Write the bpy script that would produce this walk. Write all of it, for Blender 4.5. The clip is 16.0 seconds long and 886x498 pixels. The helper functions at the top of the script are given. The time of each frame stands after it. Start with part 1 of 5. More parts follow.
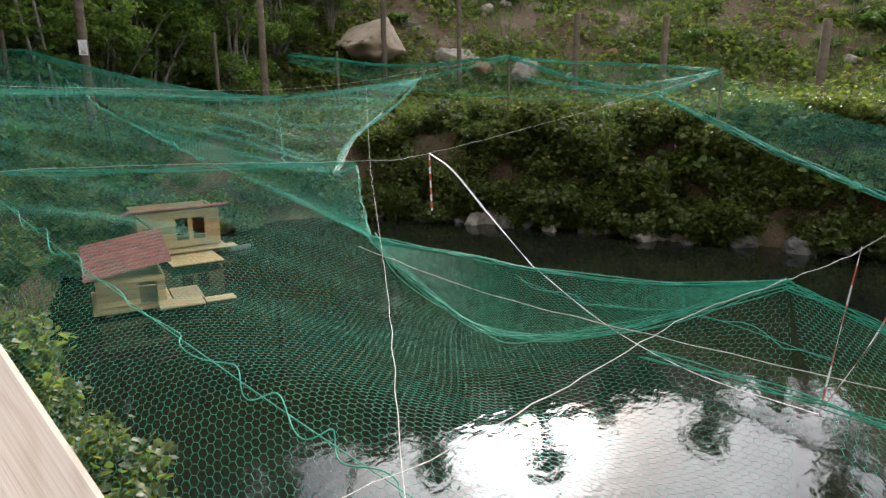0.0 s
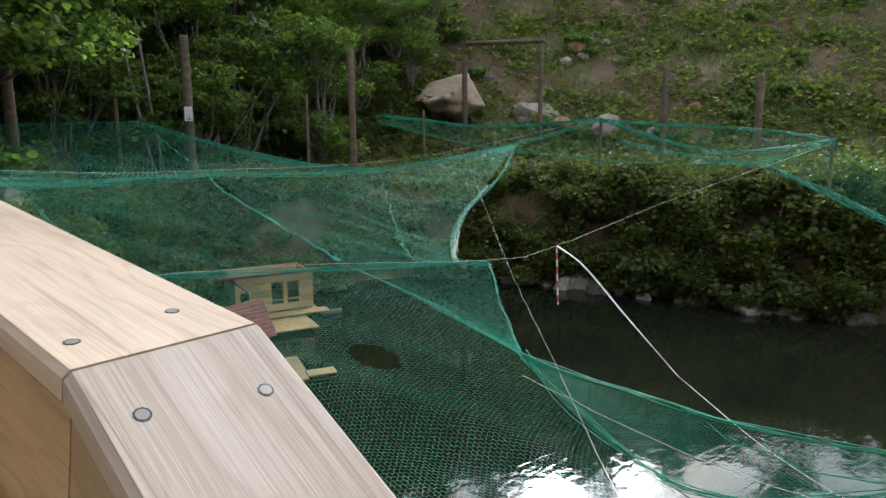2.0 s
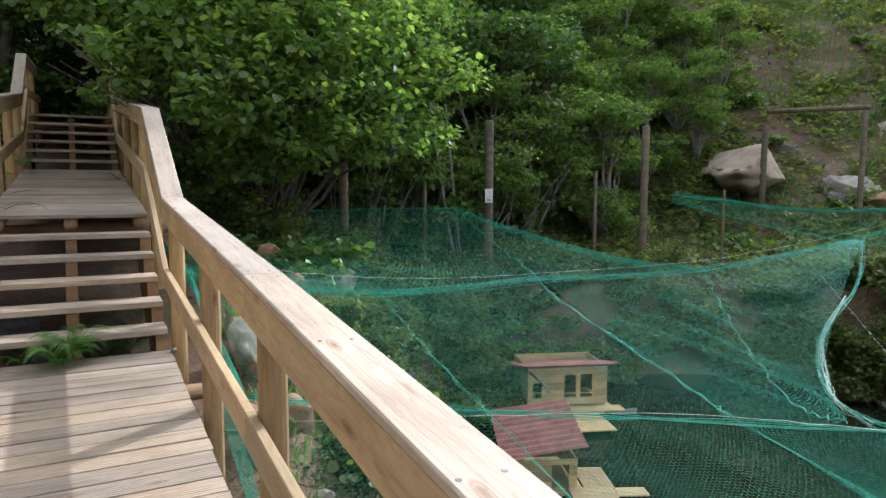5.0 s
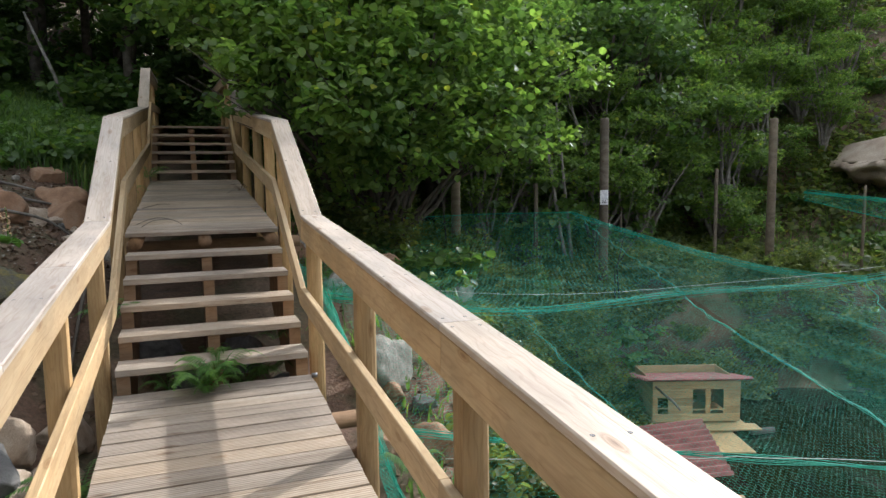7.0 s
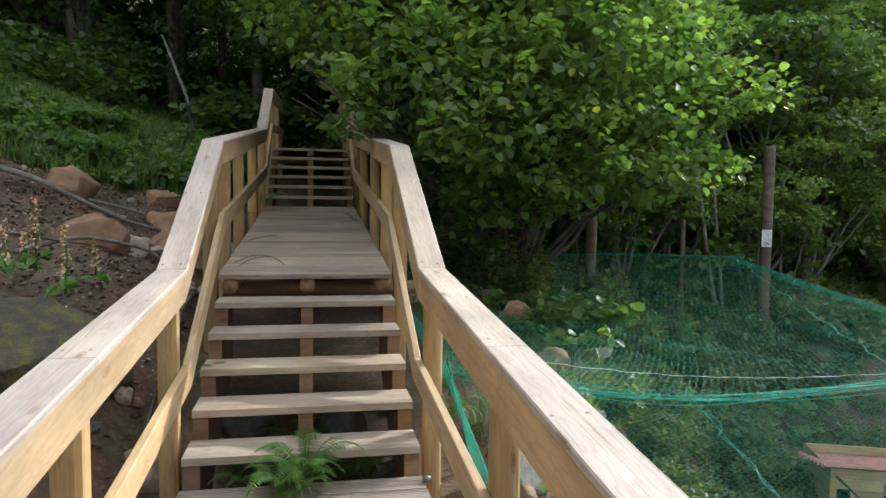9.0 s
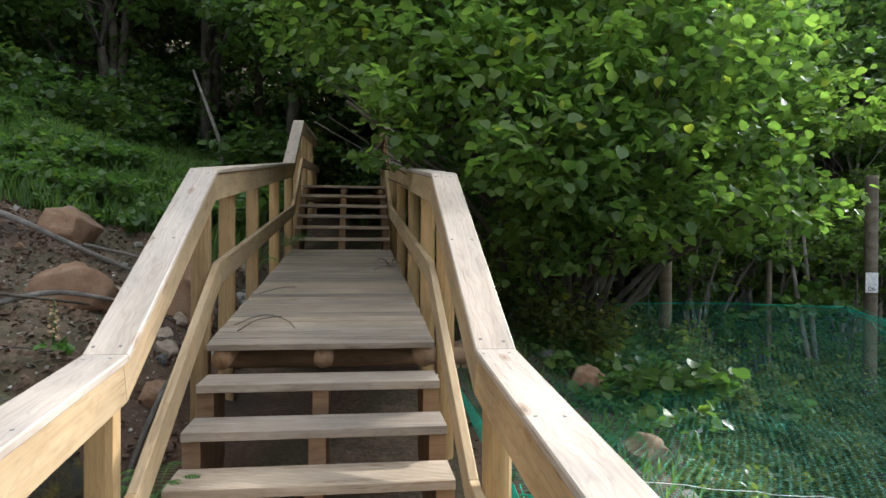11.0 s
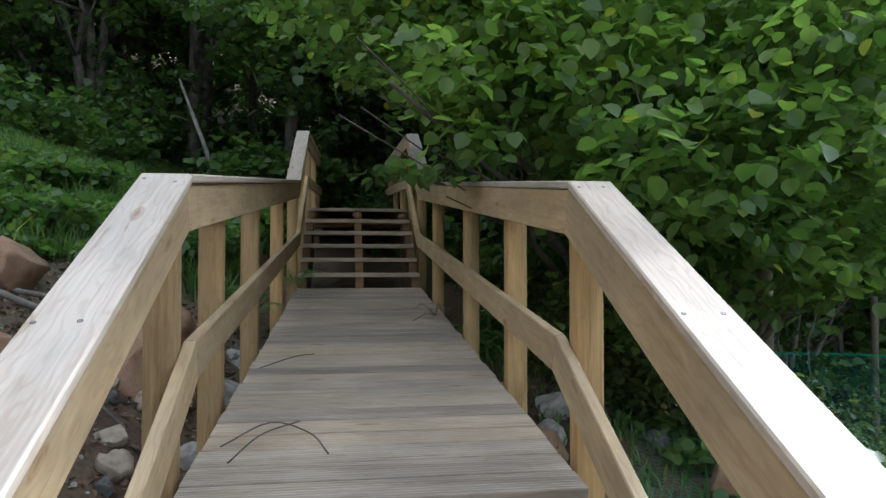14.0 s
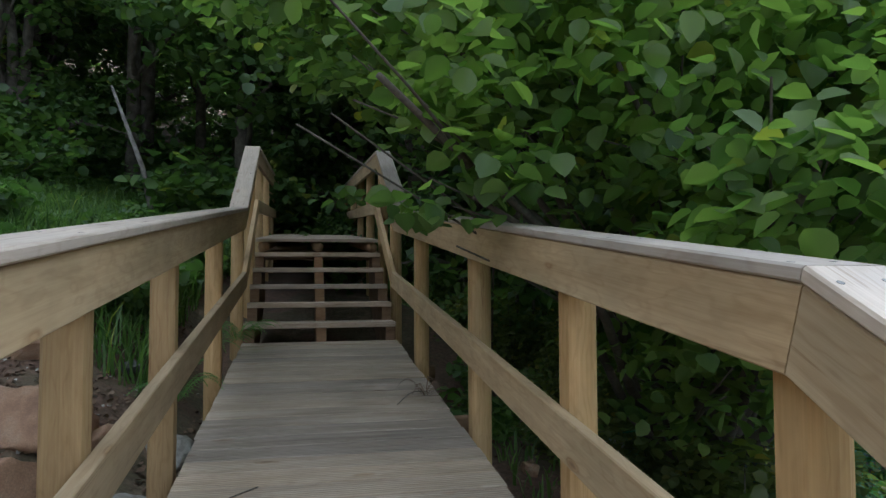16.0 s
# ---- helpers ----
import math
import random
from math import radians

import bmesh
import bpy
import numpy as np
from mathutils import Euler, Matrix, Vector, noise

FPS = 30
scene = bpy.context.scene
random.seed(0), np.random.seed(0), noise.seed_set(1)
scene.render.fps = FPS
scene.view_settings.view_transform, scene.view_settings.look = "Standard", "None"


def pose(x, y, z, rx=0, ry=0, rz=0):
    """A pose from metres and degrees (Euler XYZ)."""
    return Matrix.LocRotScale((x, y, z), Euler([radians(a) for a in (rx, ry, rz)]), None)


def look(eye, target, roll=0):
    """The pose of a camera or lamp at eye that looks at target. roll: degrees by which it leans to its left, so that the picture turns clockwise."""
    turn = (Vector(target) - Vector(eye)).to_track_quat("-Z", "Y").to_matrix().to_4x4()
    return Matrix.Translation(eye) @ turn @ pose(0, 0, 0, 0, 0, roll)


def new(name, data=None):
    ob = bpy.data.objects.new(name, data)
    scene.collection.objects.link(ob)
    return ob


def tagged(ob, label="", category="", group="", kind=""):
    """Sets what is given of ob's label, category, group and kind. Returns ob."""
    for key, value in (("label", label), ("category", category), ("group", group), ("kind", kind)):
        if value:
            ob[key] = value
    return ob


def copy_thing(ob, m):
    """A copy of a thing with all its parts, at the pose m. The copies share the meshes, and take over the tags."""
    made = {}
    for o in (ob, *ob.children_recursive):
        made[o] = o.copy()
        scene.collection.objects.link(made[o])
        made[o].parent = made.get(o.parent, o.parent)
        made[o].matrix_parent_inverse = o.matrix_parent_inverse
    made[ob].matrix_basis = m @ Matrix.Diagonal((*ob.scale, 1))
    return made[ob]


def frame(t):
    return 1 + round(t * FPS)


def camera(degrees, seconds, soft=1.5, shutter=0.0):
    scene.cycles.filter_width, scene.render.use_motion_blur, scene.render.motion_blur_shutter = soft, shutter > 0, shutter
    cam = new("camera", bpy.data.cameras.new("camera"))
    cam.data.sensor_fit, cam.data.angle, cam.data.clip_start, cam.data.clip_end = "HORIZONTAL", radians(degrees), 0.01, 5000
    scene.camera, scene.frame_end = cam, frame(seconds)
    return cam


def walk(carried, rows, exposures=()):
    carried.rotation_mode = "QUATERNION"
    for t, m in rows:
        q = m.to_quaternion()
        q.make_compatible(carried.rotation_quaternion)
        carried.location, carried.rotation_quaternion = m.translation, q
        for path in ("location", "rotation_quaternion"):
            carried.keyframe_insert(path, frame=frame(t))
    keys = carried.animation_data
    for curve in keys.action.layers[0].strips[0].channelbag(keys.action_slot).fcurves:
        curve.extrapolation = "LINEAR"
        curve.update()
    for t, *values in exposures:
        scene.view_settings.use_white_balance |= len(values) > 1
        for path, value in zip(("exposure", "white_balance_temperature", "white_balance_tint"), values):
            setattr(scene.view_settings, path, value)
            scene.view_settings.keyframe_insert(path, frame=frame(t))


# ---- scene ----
EXPOSURES = [(0.0, 0.45, 6700, 14), (1.0, 0.35, 6600, 13), (2.0, 0.1, 6300, 12), (3.0, 0.28, 6200, 12), (4.0, 0.55, 6000, 12), (5.0, 0.5, 5950, 12), (7.5, 0.38, 6050, 10), (9.5, 0.52, 6050, 9), (12.0, 0.72, 5800, 8), (13.5, 0.75, 5600, 7), (15.5, 0.82, 5350, 7), (16.0, 0.7, 5450, 7)]
cam = camera(66.9, 16.0, 1.4)
PATH = [
    (0, (0.616, 1.052, 0.255), (2.181, 2.204, -0.216), -0.3),
    (0.5, (0.57, 1.234, 0.341), (2.114, 2.418, -0.121), -0.1),
    (1, (0.523, 1.386, 0.49), (2.054, 2.591, 0.035), -0.4),
    (1.5, (0.494, 1.595, 0.589), (2.018, 2.82, 0.168), -0.3),
    (2, (0.451, 1.77, 0.739), (1.931, 3.066, 0.378), -0.2),
    (2.5, (0.36, 1.982, 0.823), (1.79, 3.342, 0.502), -0.2),
    (3, (0.255, 2.172, 0.939), (1.676, 3.552, 0.658), -0.1),
    (3.5, (0.204, 2.388, 1.05), (1.54, 3.853, 0.792), -0.1),
    (4, (0.212, 2.505, 1.137), (1.398, 4.099, 0.91), -0.1),
    (4.5, (0.177, 2.672, 1.14), (1.22, 4.366, 0.929), 0.2),
    (5, (0.089, 2.898, 1.22), (1.033, 4.65, 1.024), 0.3),
    (5.2, (0.053, 2.98, 1.227), (0.962, 4.751, 1.038), 0.2),
    (7.3, (-0.131, 3.538, 1.342), (0.54, 5.412, 1.151), -0.0),
    (7.5, (-0.12, 3.618, 1.349), (0.531, 5.501, 1.184), 0.8),
    (8, (-0.022, 3.899, 1.395), (0.545, 5.809, 1.228), 0.4),
    (8.5, (0.043, 4.205, 1.422), (0.504, 6.144, 1.262), 0.9),
    (9, (0.041, 4.563, 1.457), (0.421, 6.522, 1.321), 0.8),
    (9.5, (0.067, 4.903, 1.451), (0.399, 6.872, 1.345), 0.6),
    (9.7, (0.073, 5.058, 1.461), (0.393, 7.03, 1.368), 0.9),
    (11.8, (0.208, 6.213, 1.535), (0.398, 8.204, 1.534), 0.2),
    (12, (0.198, 6.355, 1.564), (0.363, 8.348, 1.565), 0.5),
    (12.5, (0.098, 6.635, 1.565), (0.252, 8.628, 1.583), 0.6),
    (13, (0.017, 6.906, 1.58), (0.166, 8.9, 1.611), 0.4),
    (13.5, (-0.081, 7.195, 1.594), (0.096, 9.187, 1.635), 0.6),
    (14, (-0.117, 7.487, 1.609), (0.164, 9.467, 1.658), -0.0),
    (14.5, (-0.064, 7.835, 1.639), (0.285, 9.803, 1.694), -0.1),
    (15, (-0.062, 8.158, 1.632), (0.306, 10.123, 1.698), -0.0),
    (15.5, (-0.111, 8.507, 1.769), (0.277, 10.467, 1.848), 0.0),
    (16, (-0.141, 8.725, 1.866), (0.265, 10.681, 1.961), -0.2),
]
walk(cam, [(t, look(eye, target, roll)) for t, eye, target, roll in PATH], EXPOSURES)

# ---- light ----
SUN_DIR = Vector((0.772, 0.421, 0.476)).normalized()
world = bpy.data.worlds.new("sky")
scene.world = world
world.use_nodes = True
wn, wl = world.node_tree.nodes, world.node_tree.links
sky = wn.new("ShaderNodeTexSky")
sky.sky_type = "NISHITA"
sky.sun_disc = False
sky.sun_elevation = math.asin(SUN_DIR.z)
sky.sun_rotation = math.atan2(SUN_DIR.x, SUN_DIR.y)
wco = wn.new("ShaderNodeTexCoord")
cloud = wn.new("ShaderNodeTexNoise")
cloud.inputs["Scale"].default_value = 4.5
cloud.inputs["Detail"].default_value = 7.0
cloud.inputs["Roughness"].default_value = 0.6
cramp = wn.new("ShaderNodeValToRGB")
cramp.color_ramp.elements[0].position = 0.36
cramp.color_ramp.elements[1].position = 0.58
wmix = wn.new("ShaderNodeMix")
wmix.data_type = "RGBA"
wmix.inputs["B"].default_value = (15.0, 15.4, 16.0, 1)
wl.new(wco.outputs["Generated"], cloud.inputs["Vector"])
wl.new(cloud.outputs["Fac"], cramp.inputs["Fac"])
wl.new(cramp.outputs["Color"], wmix.inputs["Factor"])
wl.new(sky.outputs["Color"], wmix.inputs["A"])
# thin cloud glows towards the sun
dot = wn.new("ShaderNodeVectorMath")
dot.operation = "DOT_PRODUCT"
dot.inputs[1].default_value = SUN_DIR
wl.new(wco.outputs["Generated"], dot.inputs[0])
pw = wn.new("ShaderNodeMath")
pw.operation = "POWER"
pw.inputs[1].default_value = 10.0
clampd = wn.new("ShaderNodeMath")
clampd.operation = "MAXIMUM"
clampd.inputs[1].default_value = 0.0
wl.new(dot.outputs["Value"], clampd.inputs[0])
wl.new(clampd.outputs[0], pw.inputs[0])
gl = wn.new("ShaderNodeMath")
gl.operation = "MULTIPLY_ADD"
gl.inputs[1].default_value = 4.6
gl.inputs[2].default_value = 0.85
wl.new(pw.outputs[0], gl.inputs[0])
# bright halo of the hazy sun
pw2 = wn.new("ShaderNodeMath")
pw2.operation = "POWER"
pw2.inputs[1].default_value = 450.0
wl.new(clampd.outputs[0], pw2.inputs[0])
halo = wn.new("ShaderNodeMath")
halo.operation = "MULTIPLY_ADD"
halo.inputs[1].default_value = 50.0
wl.new(pw2.outputs[0], halo.inputs[0])
wl.new(gl.outputs[0], halo.inputs[2])
glow = wn.new("ShaderNodeVectorMath")
glow.operation = "SCALE"
wl.new(wmix.outputs["Result"], glow.inputs[0])
wl.new(halo.outputs[0], glow.inputs["Scale"])
wl.new(glow.outputs["Vector"], wn["Background"].inputs["Color"])
wn["Background"].inputs["Strength"].default_value = 0.10
sun = new("sun", bpy.data.lights.new("sun", "SUN"))
sun.data.energy, sun.data.angle, sun.data.color = 4.0, radians(0.8), (1.0, 0.95, 0.87)
sun.matrix_world = look(SUN_DIR * 50, (0, 0, 0))

# ---- materials ----


def mat(name):
    m = bpy.data.materials.new(name)
    m.use_nodes = True
    return m, m.node_tree.nodes, m.node_tree.links, m.node_tree.nodes["Principled BSDF"]


def ramp(n, stops):
    r = n.new("ShaderNodeValToRGB")
    e = r.color_ramp.elements
    while len(e) < len(stops):
        e.new(0.5)
    for k, (p, c) in enumerate(stops):
        e[k].position, e[k].color = p, (*c, 1)
    return r


def noise_node(n, l, vec, scale, detail=5, rough=0.55, dist=0.0):
    t = n.new("ShaderNodeTexNoise")
    t.inputs["Scale"].default_value = scale
    t.inputs["Detail"].default_value = detail
    t.inputs["Roughness"].default_value = rough
    t.inputs["Distortion"].default_value = dist
    l.new(vec, t.inputs["Vector"])
    return t


def mapped(n, l, scale, coord="Object", shift=True):
    co = n.new("ShaderNodeTexCoord")
    mp = n.new("ShaderNodeMapping")
    mp.inputs["Scale"].default_value = scale
    l.new(co.outputs[coord], mp.inputs["Vector"])
    if shift:
        oi = n.new("ShaderNodeObjectInfo")
        mul = n.new("ShaderNodeMath")
        mul.operation = "MULTIPLY"
        mul.inputs[1].default_value = 37.0
        l.new(oi.outputs["Random"], mul.inputs[0])
        l.new(mul.outputs[0], mp.inputs["Location"])
    return mp.outputs["Vector"]


def mixc(n, l, fac, a, b, blend="MIX"):
    x = n.new("ShaderNodeMix")
    x.data_type, x.blend_type = "RGBA", blend
    for key, v in (("Factor", fac), ("A", a), ("B", b)):
        if isinstance(v, (int, float)):
            x.inputs[key].default_value = v
        elif isinstance(v, tuple):
            x.inputs[key].default_value = (*v, 1)
        else:
            l.new(v, x.inputs[key])
    return x.outputs["Result"]


def bump(n, l, height, strength, distance, bsdf, prior=None):
    b = n.new("ShaderNodeBump")
    b.inputs["Strength"].default_value = strength
    b.inputs["Distance"].default_value = distance
    l.new(height, b.inputs["Height"])
    if prior:
        l.new(prior, b.inputs["Normal"])
    l.new(b.outputs["Normal"], bsdf.inputs["Normal"])
    return b.outputs["Normal"]


def wood(name, dark, mid, light, rough=0.65, grain=1.0, grooves=0.0, knots=True):
    """Sawn wood, grain along the local x axis."""
    m, n, l, b = mat(name)
    v = mapped(n, l, (0.8, 9 * grain, 9 * grain))
    g = noise_node(n, l, v, 1.7, 7, 0.62, 0.9)
    v2 = mapped(n, l, (3, 150, 150))
    f = noise_node(n, l, v2, 1.0, 3, 0.6)
    r = ramp(n, [(0.22, dark), (0.45, mid), (0.8, light)])
    l.new(g.outputs["Fac"], r.inputs["Fac"])
    fr = ramp(n, [(0.3, (0.84, 0.82, 0.79)), (0.65, (1, 1, 1))])
    l.new(f.outputs["Fac"], fr.inputs["Fac"])
    c = mixc(n, l, 0.8, r.outputs["Color"], fr.outputs["Color"], "MULTIPLY")
    # growth rings cut lengthwise
    wv_ = n.new("ShaderNodeTexWave")
    wv_.bands_direction = "Y"
    wv_.inputs["Scale"].default_value = 11.0
    wv_.inputs["Distortion"].default_value = 14.0
    wv_.inputs["Detail"].default_value = 2.0
    wv_.inputs["Detail Scale"].default_value = 1.6
    l.new(mapped(n, l, (0.28, 1, 1)), wv_.inputs["Vector"])
    wr = ramp(n, [(0.0, (0.70, 0.63, 0.56)), (0.25, (0.95, 0.93, 0.91)), (0.6, (1, 1, 1))])
    l.new(wv_.outputs["Fac"], wr.inputs["Fac"])
    c = mixc(n, l, 0.34, c, wr.outputs["Color"], "MULTIPLY")
    # fine drying checks along the grain
    ck = noise_node(n, l, mapped(n, l, (1.1, 34, 34)), 1.0, 2, 0.5, 0.4)
    cr = ramp(n, [(0.0, (1, 1, 1)), (0.655, (1, 1, 1)), (0.685, (0.62, 0.54, 0.47)), (0.71, (1, 1, 1))])
    l.new(ck.outputs["Fac"], cr.inputs["Fac"])
    c = mixc(n, l, 0.7, c, cr.outputs["Color"], "MULTIPLY")
    # broad weather stains
    v3 = mapped(n, l, (1.2, 2.5, 2.5))
    s = noise_node(n, l, v3, 1.5, 4, 0.6)
    sr = ramp(n, [(0.35, (0.78, 0.78, 0.78)), (0.65, (1.08, 1.06, 1.04))])
    l.new(s.outputs["Fac"], sr.inputs["Fac"])
    c = mixc(n, l, 1.0, c, sr.outputs["Color"], "MULTIPLY")
    if knots:
        v4 = mapped(n, l, (2.1, 6.5, 6.5))
        vo = n.new("ShaderNodeTexVoronoi")
        vo.inputs["Scale"].default_value = 1.0
        l.new(v4, vo.inputs["Vector"])
        kr = ramp(n, [(0.025, (0.34, 0.24, 0.17)), (0.055, (0.62, 0.50, 0.40)), (0.075, (0.86, 0.76, 0.66)), (0.085, (0.66, 0.54, 0.44)), (0.12, (1, 1, 1))])
        l.new(vo.outputs["Distance"], kr.inputs["Fac"])
        c = mixc(n, l, 0.75, c, kr.outputs["Color"], "MULTIPLY")
    oi = n.new("ShaderNodeObjectInfo")
    rr = ramp(n, [(0.0, (0.72, 0.72, 0.74)), (0.5, (1, 1, 1)), (1.0, (1.1, 1.04, 0.95))])
    l.new(oi.outputs["Random"], rr.inputs["Fac"])
    c = mixc(n, l, 1.0, c, rr.outputs["Color"], "MULTIPLY")
    l.new(c, b.inputs["Base Color"])
    b.inputs["Roughness"].default_value = rough
    b.inputs["Specular IOR Level"].default_value = 0.3
    p = bump(n, l, f.outputs["Fac"], 0.35, 0.002, b)
    if grooves:
        co = n.new("ShaderNodeTexCoord")
        w = n.new("ShaderNodeTexWave")
        w.bands_direction = "Y"
        w.inputs["Scale"].default_value = grooves
        w.inputs["Distortion"].default_value = 0.15
        l.new(co.outputs["Object"], w.inputs["Vector"])
        bump(n, l, w.outputs["Fac"], 0.6, 0.005, b, p)
        gr = ramp(n, [(0.05, (0.62, 0.6, 0.58)), (0.4, (1, 1, 1))])
        l.new(w.outputs["Fac"], gr.inputs["Fac"])
        l.new(mixc(n, l, 0.6, c, gr.outputs["Color"], "MULTIPLY"), b.inputs["Base Color"])
    return m


RAILWOOD = wood("rail_wood", (0.36, 0.245, 0.125), (0.475, 0.345, 0.195), (0.555, 0.43, 0.265))
CAPWOOD = wood("weathered_cap_wood", (0.42, 0.345, 0.275), (0.50, 0.43, 0.36), (0.56, 0.50, 0.435), 0.55)
POSTWOOD = wood("post_wood", (0.30, 0.19, 0.08), (0.45, 0.30, 0.14), (0.55, 0.39, 0.20), 0.7, 0.7)
DECKWOOD = wood("deck_wood", (0.27, 0.21, 0.155), (0.41, 0.34, 0.265), (0.52, 0.45, 0.37), 0.8, 1.0, 18.0)
LOGEND = wood("log_wood", (0.17, 0.10, 0.055), (0.28, 0.175, 0.098), (0.36, 0.24, 0.145), 0.8, 0.6)
POLEWOOD = wood("grey_pole_wood", (0.10, 0.085, 0.06), (0.18, 0.15, 0.11), (0.27, 0.24, 0.19), 0.85, 0.6)
PLY = wood("pale_plank_wood", (0.42, 0.30, 0.13), (0.56, 0.43, 0.22), (0.64, 0.52, 0.30), 0.7)


def earthy(name, cols, scale, rough=0.95, bstr=0.6, bdist=0.03, coord="Object", fine=60):
    m, n, l, b = mat(name)
    v = mapped(n, l, (1, 1, 1), coord)
    a = noise_node(n, l, v, scale, 8, 0.6)
    f = noise_node(n, l, v, fine, 4, 0.65)
    r = ramp(n, [(0.3, cols[0]), (0.5, cols[1]), (0.7, cols[2])])
    l.new(a.outputs["Fac"], r.inputs["Fac"])
    fr = ramp(n, [(0.3, (0.6, 0.6, 0.6)), (0.7, (1.15, 1.15, 1.15))])
    l.new(f.outputs["Fac"], fr.inputs["Fac"])
    c = mixc(n, l, 0.8, r.outputs["Color"], fr.outputs["Color"], "MULTIPLY")
    l.new(c, b.inputs["Base Color"])
    b.inputs["Roughness"].default_value = rough
    p = bump(n, l, a.outputs["Fac"], bstr, bdist, b)
    bump(n, l, f.outputs["Fac"], bstr, bdist * 0.25, b, p)
    return m


ROCK = earthy("pale_rock", ((0.20, 0.18, 0.15), (0.34, 0.31, 0.26), (0.44, 0.41, 0.36)), 3.0)
REDROCK = earthy("ochre_rock", ((0.19, 0.105, 0.062), (0.30, 0.175, 0.10), (0.36, 0.25, 0.165)), 2.0)
GREYROCK = earthy("dark_grey_rock", ((0.06, 0.06, 0.055), (0.13, 0.125, 0.115), (0.20, 0.19, 0.17)), 2.5)
MOSSROCK = earthy("mossy_rock", ((0.07, 0.07, 0.07), (0.12, 0.108, 0.06), (0.25, 0.20, 0.035)), 7.0, bstr=1.0, bdist=0.06)
SANDROCK = earthy("sandstone_rock", ((0.26, 0.19, 0.13), (0.42, 0.33, 0.24), (0.52, 0.43, 0.33)), 2.2)
LITTER = earthy("dry_leaf_litter", ((0.06, 0.035, 0.02), (0.14, 0.085, 0.05), (0.24, 0.17, 0.11)), 9.0)
BARK = earthy("bark", ((0.05, 0.04, 0.03), (0.10, 0.085, 0.065), (0.17, 0.15, 0.12)), 6.0, bdist=0.012)
PALEBARK = earthy("pale_bark", ((0.10, 0.09, 0.075), (0.19, 0.17, 0.145), (0.28, 0.26, 0.225)), 8.0, bdist=0.01)


def ground_material():
    m, n, l, b = mat("hillside_soil")
    v = mapped(n, l, (1, 1, 1), "Object", False)
    a = noise_node(n, l, v, 0.8, 9, 0.62)
    f = noise_node(n, l, v, 28, 5, 0.7)
    r = ramp(n, [(0.30, (0.045, 0.034, 0.022)), (0.45, (0.15, 0.088, 0.055)), (0.54, (0.10, 0.082, 0.042)), (0.63, (0.225, 0.15, 0.098)), (0.74, (0.09, 0.10, 0.04))])
    l.new(a.outputs["Fac"], r.inputs["Fac"])
    fr = ramp(n, [(0.3, (0.5, 0.5, 0.5)), (0.62, (1.1, 1.1, 1.1)), (0.72, (1.6, 1.55, 1.5))])
    l.new(f.outputs["Fac"], fr.inputs["Fac"])
    c = mixc(n, l, 0.9, r.outputs["Color"], fr.outputs["Color"], "MULTIPLY")
    l.new(c, b.inputs["Base Color"])
    b.inputs["Roughness"].default_value = 0.95
    p = bump(n, l, a.outputs["Fac"], 0.7, 0.12, b)
    bump(n, l, f.outputs["Fac"], 0.8, 0.03, b, p)
    return m


GROUND = ground_material()


def leaf(name, dark, light, trans=0.45, rough=0.45):
    m, n, l, b = mat(name)
    geo = n.new("ShaderNodeNewGeometry")
    r = ramp(n, [(0.0, dark), (0.75, light), (0.97, light), (1.0, (light[0] * 2.2, light[1] * 1.5, light[2]))])
    l.new(geo.outputs["Random Per Island"], r.inputs["Fac"])
    v = mapped(n, l, (1, 1, 1), "Object", False)
    a = noise_node(n, l, v, 1.3, 3)
    ar = ramp(n, [(0.35, (0.75, 0.8, 0.8)), (0.65, (1.2, 1.1, 0.95))])
    l.new(a.outputs["Fac"], ar.inputs["Fac"])
    c = mixc(n, l, 1.0, r.outputs["Color"], ar.outputs["Color"], "MULTIPLY")
    l.new(c, b.inputs["Base Color"])
    b.inputs["Roughness"].default_value = rough
    b.inputs["Specular IOR Level"].default_value = 0.5
    t = n.new("ShaderNodeBsdfTranslucent")
    tc = mixc(n, l, 1.0, c, (1.5, 1.75, 0.8), "MULTIPLY")
    l.new(tc, t.inputs["Color"])
    x = n.new("ShaderNodeMixShader")
    x.inputs[0].default_value = trans
    l.new(b.outputs[0], x.inputs[1])
    l.new(t.outputs[0], x.inputs[2])
    l.new(x.outputs[0], n["Material Output"].inputs["Surface"])
    return m


HAZEL = leaf("hazel_leaf", (0.085, 0.148, 0.048), (0.178, 0.262, 0.082), 0.58)
WOODS = leaf("woodland_leaf", (0.052, 0.096, 0.034), (0.105, 0.172, 0.056), 0.5)
COPSE = leaf("copse_leaf", (0.085, 0.14, 0.045), (0.165, 0.24, 0.075), 0.6)
SHRUB = leaf("bank_shrub_leaf", (0.074, 0.10, 0.036), (0.15, 0.18, 0.064), 0.58)
GRASS = leaf("grass_blade", (0.06, 0.115, 0.036), (0.125, 0.205, 0.062), 0.5)
FERN = leaf("fern_leaf", (0.055, 0.13, 0.025), (0.11, 0.22, 0.05), 0.4)


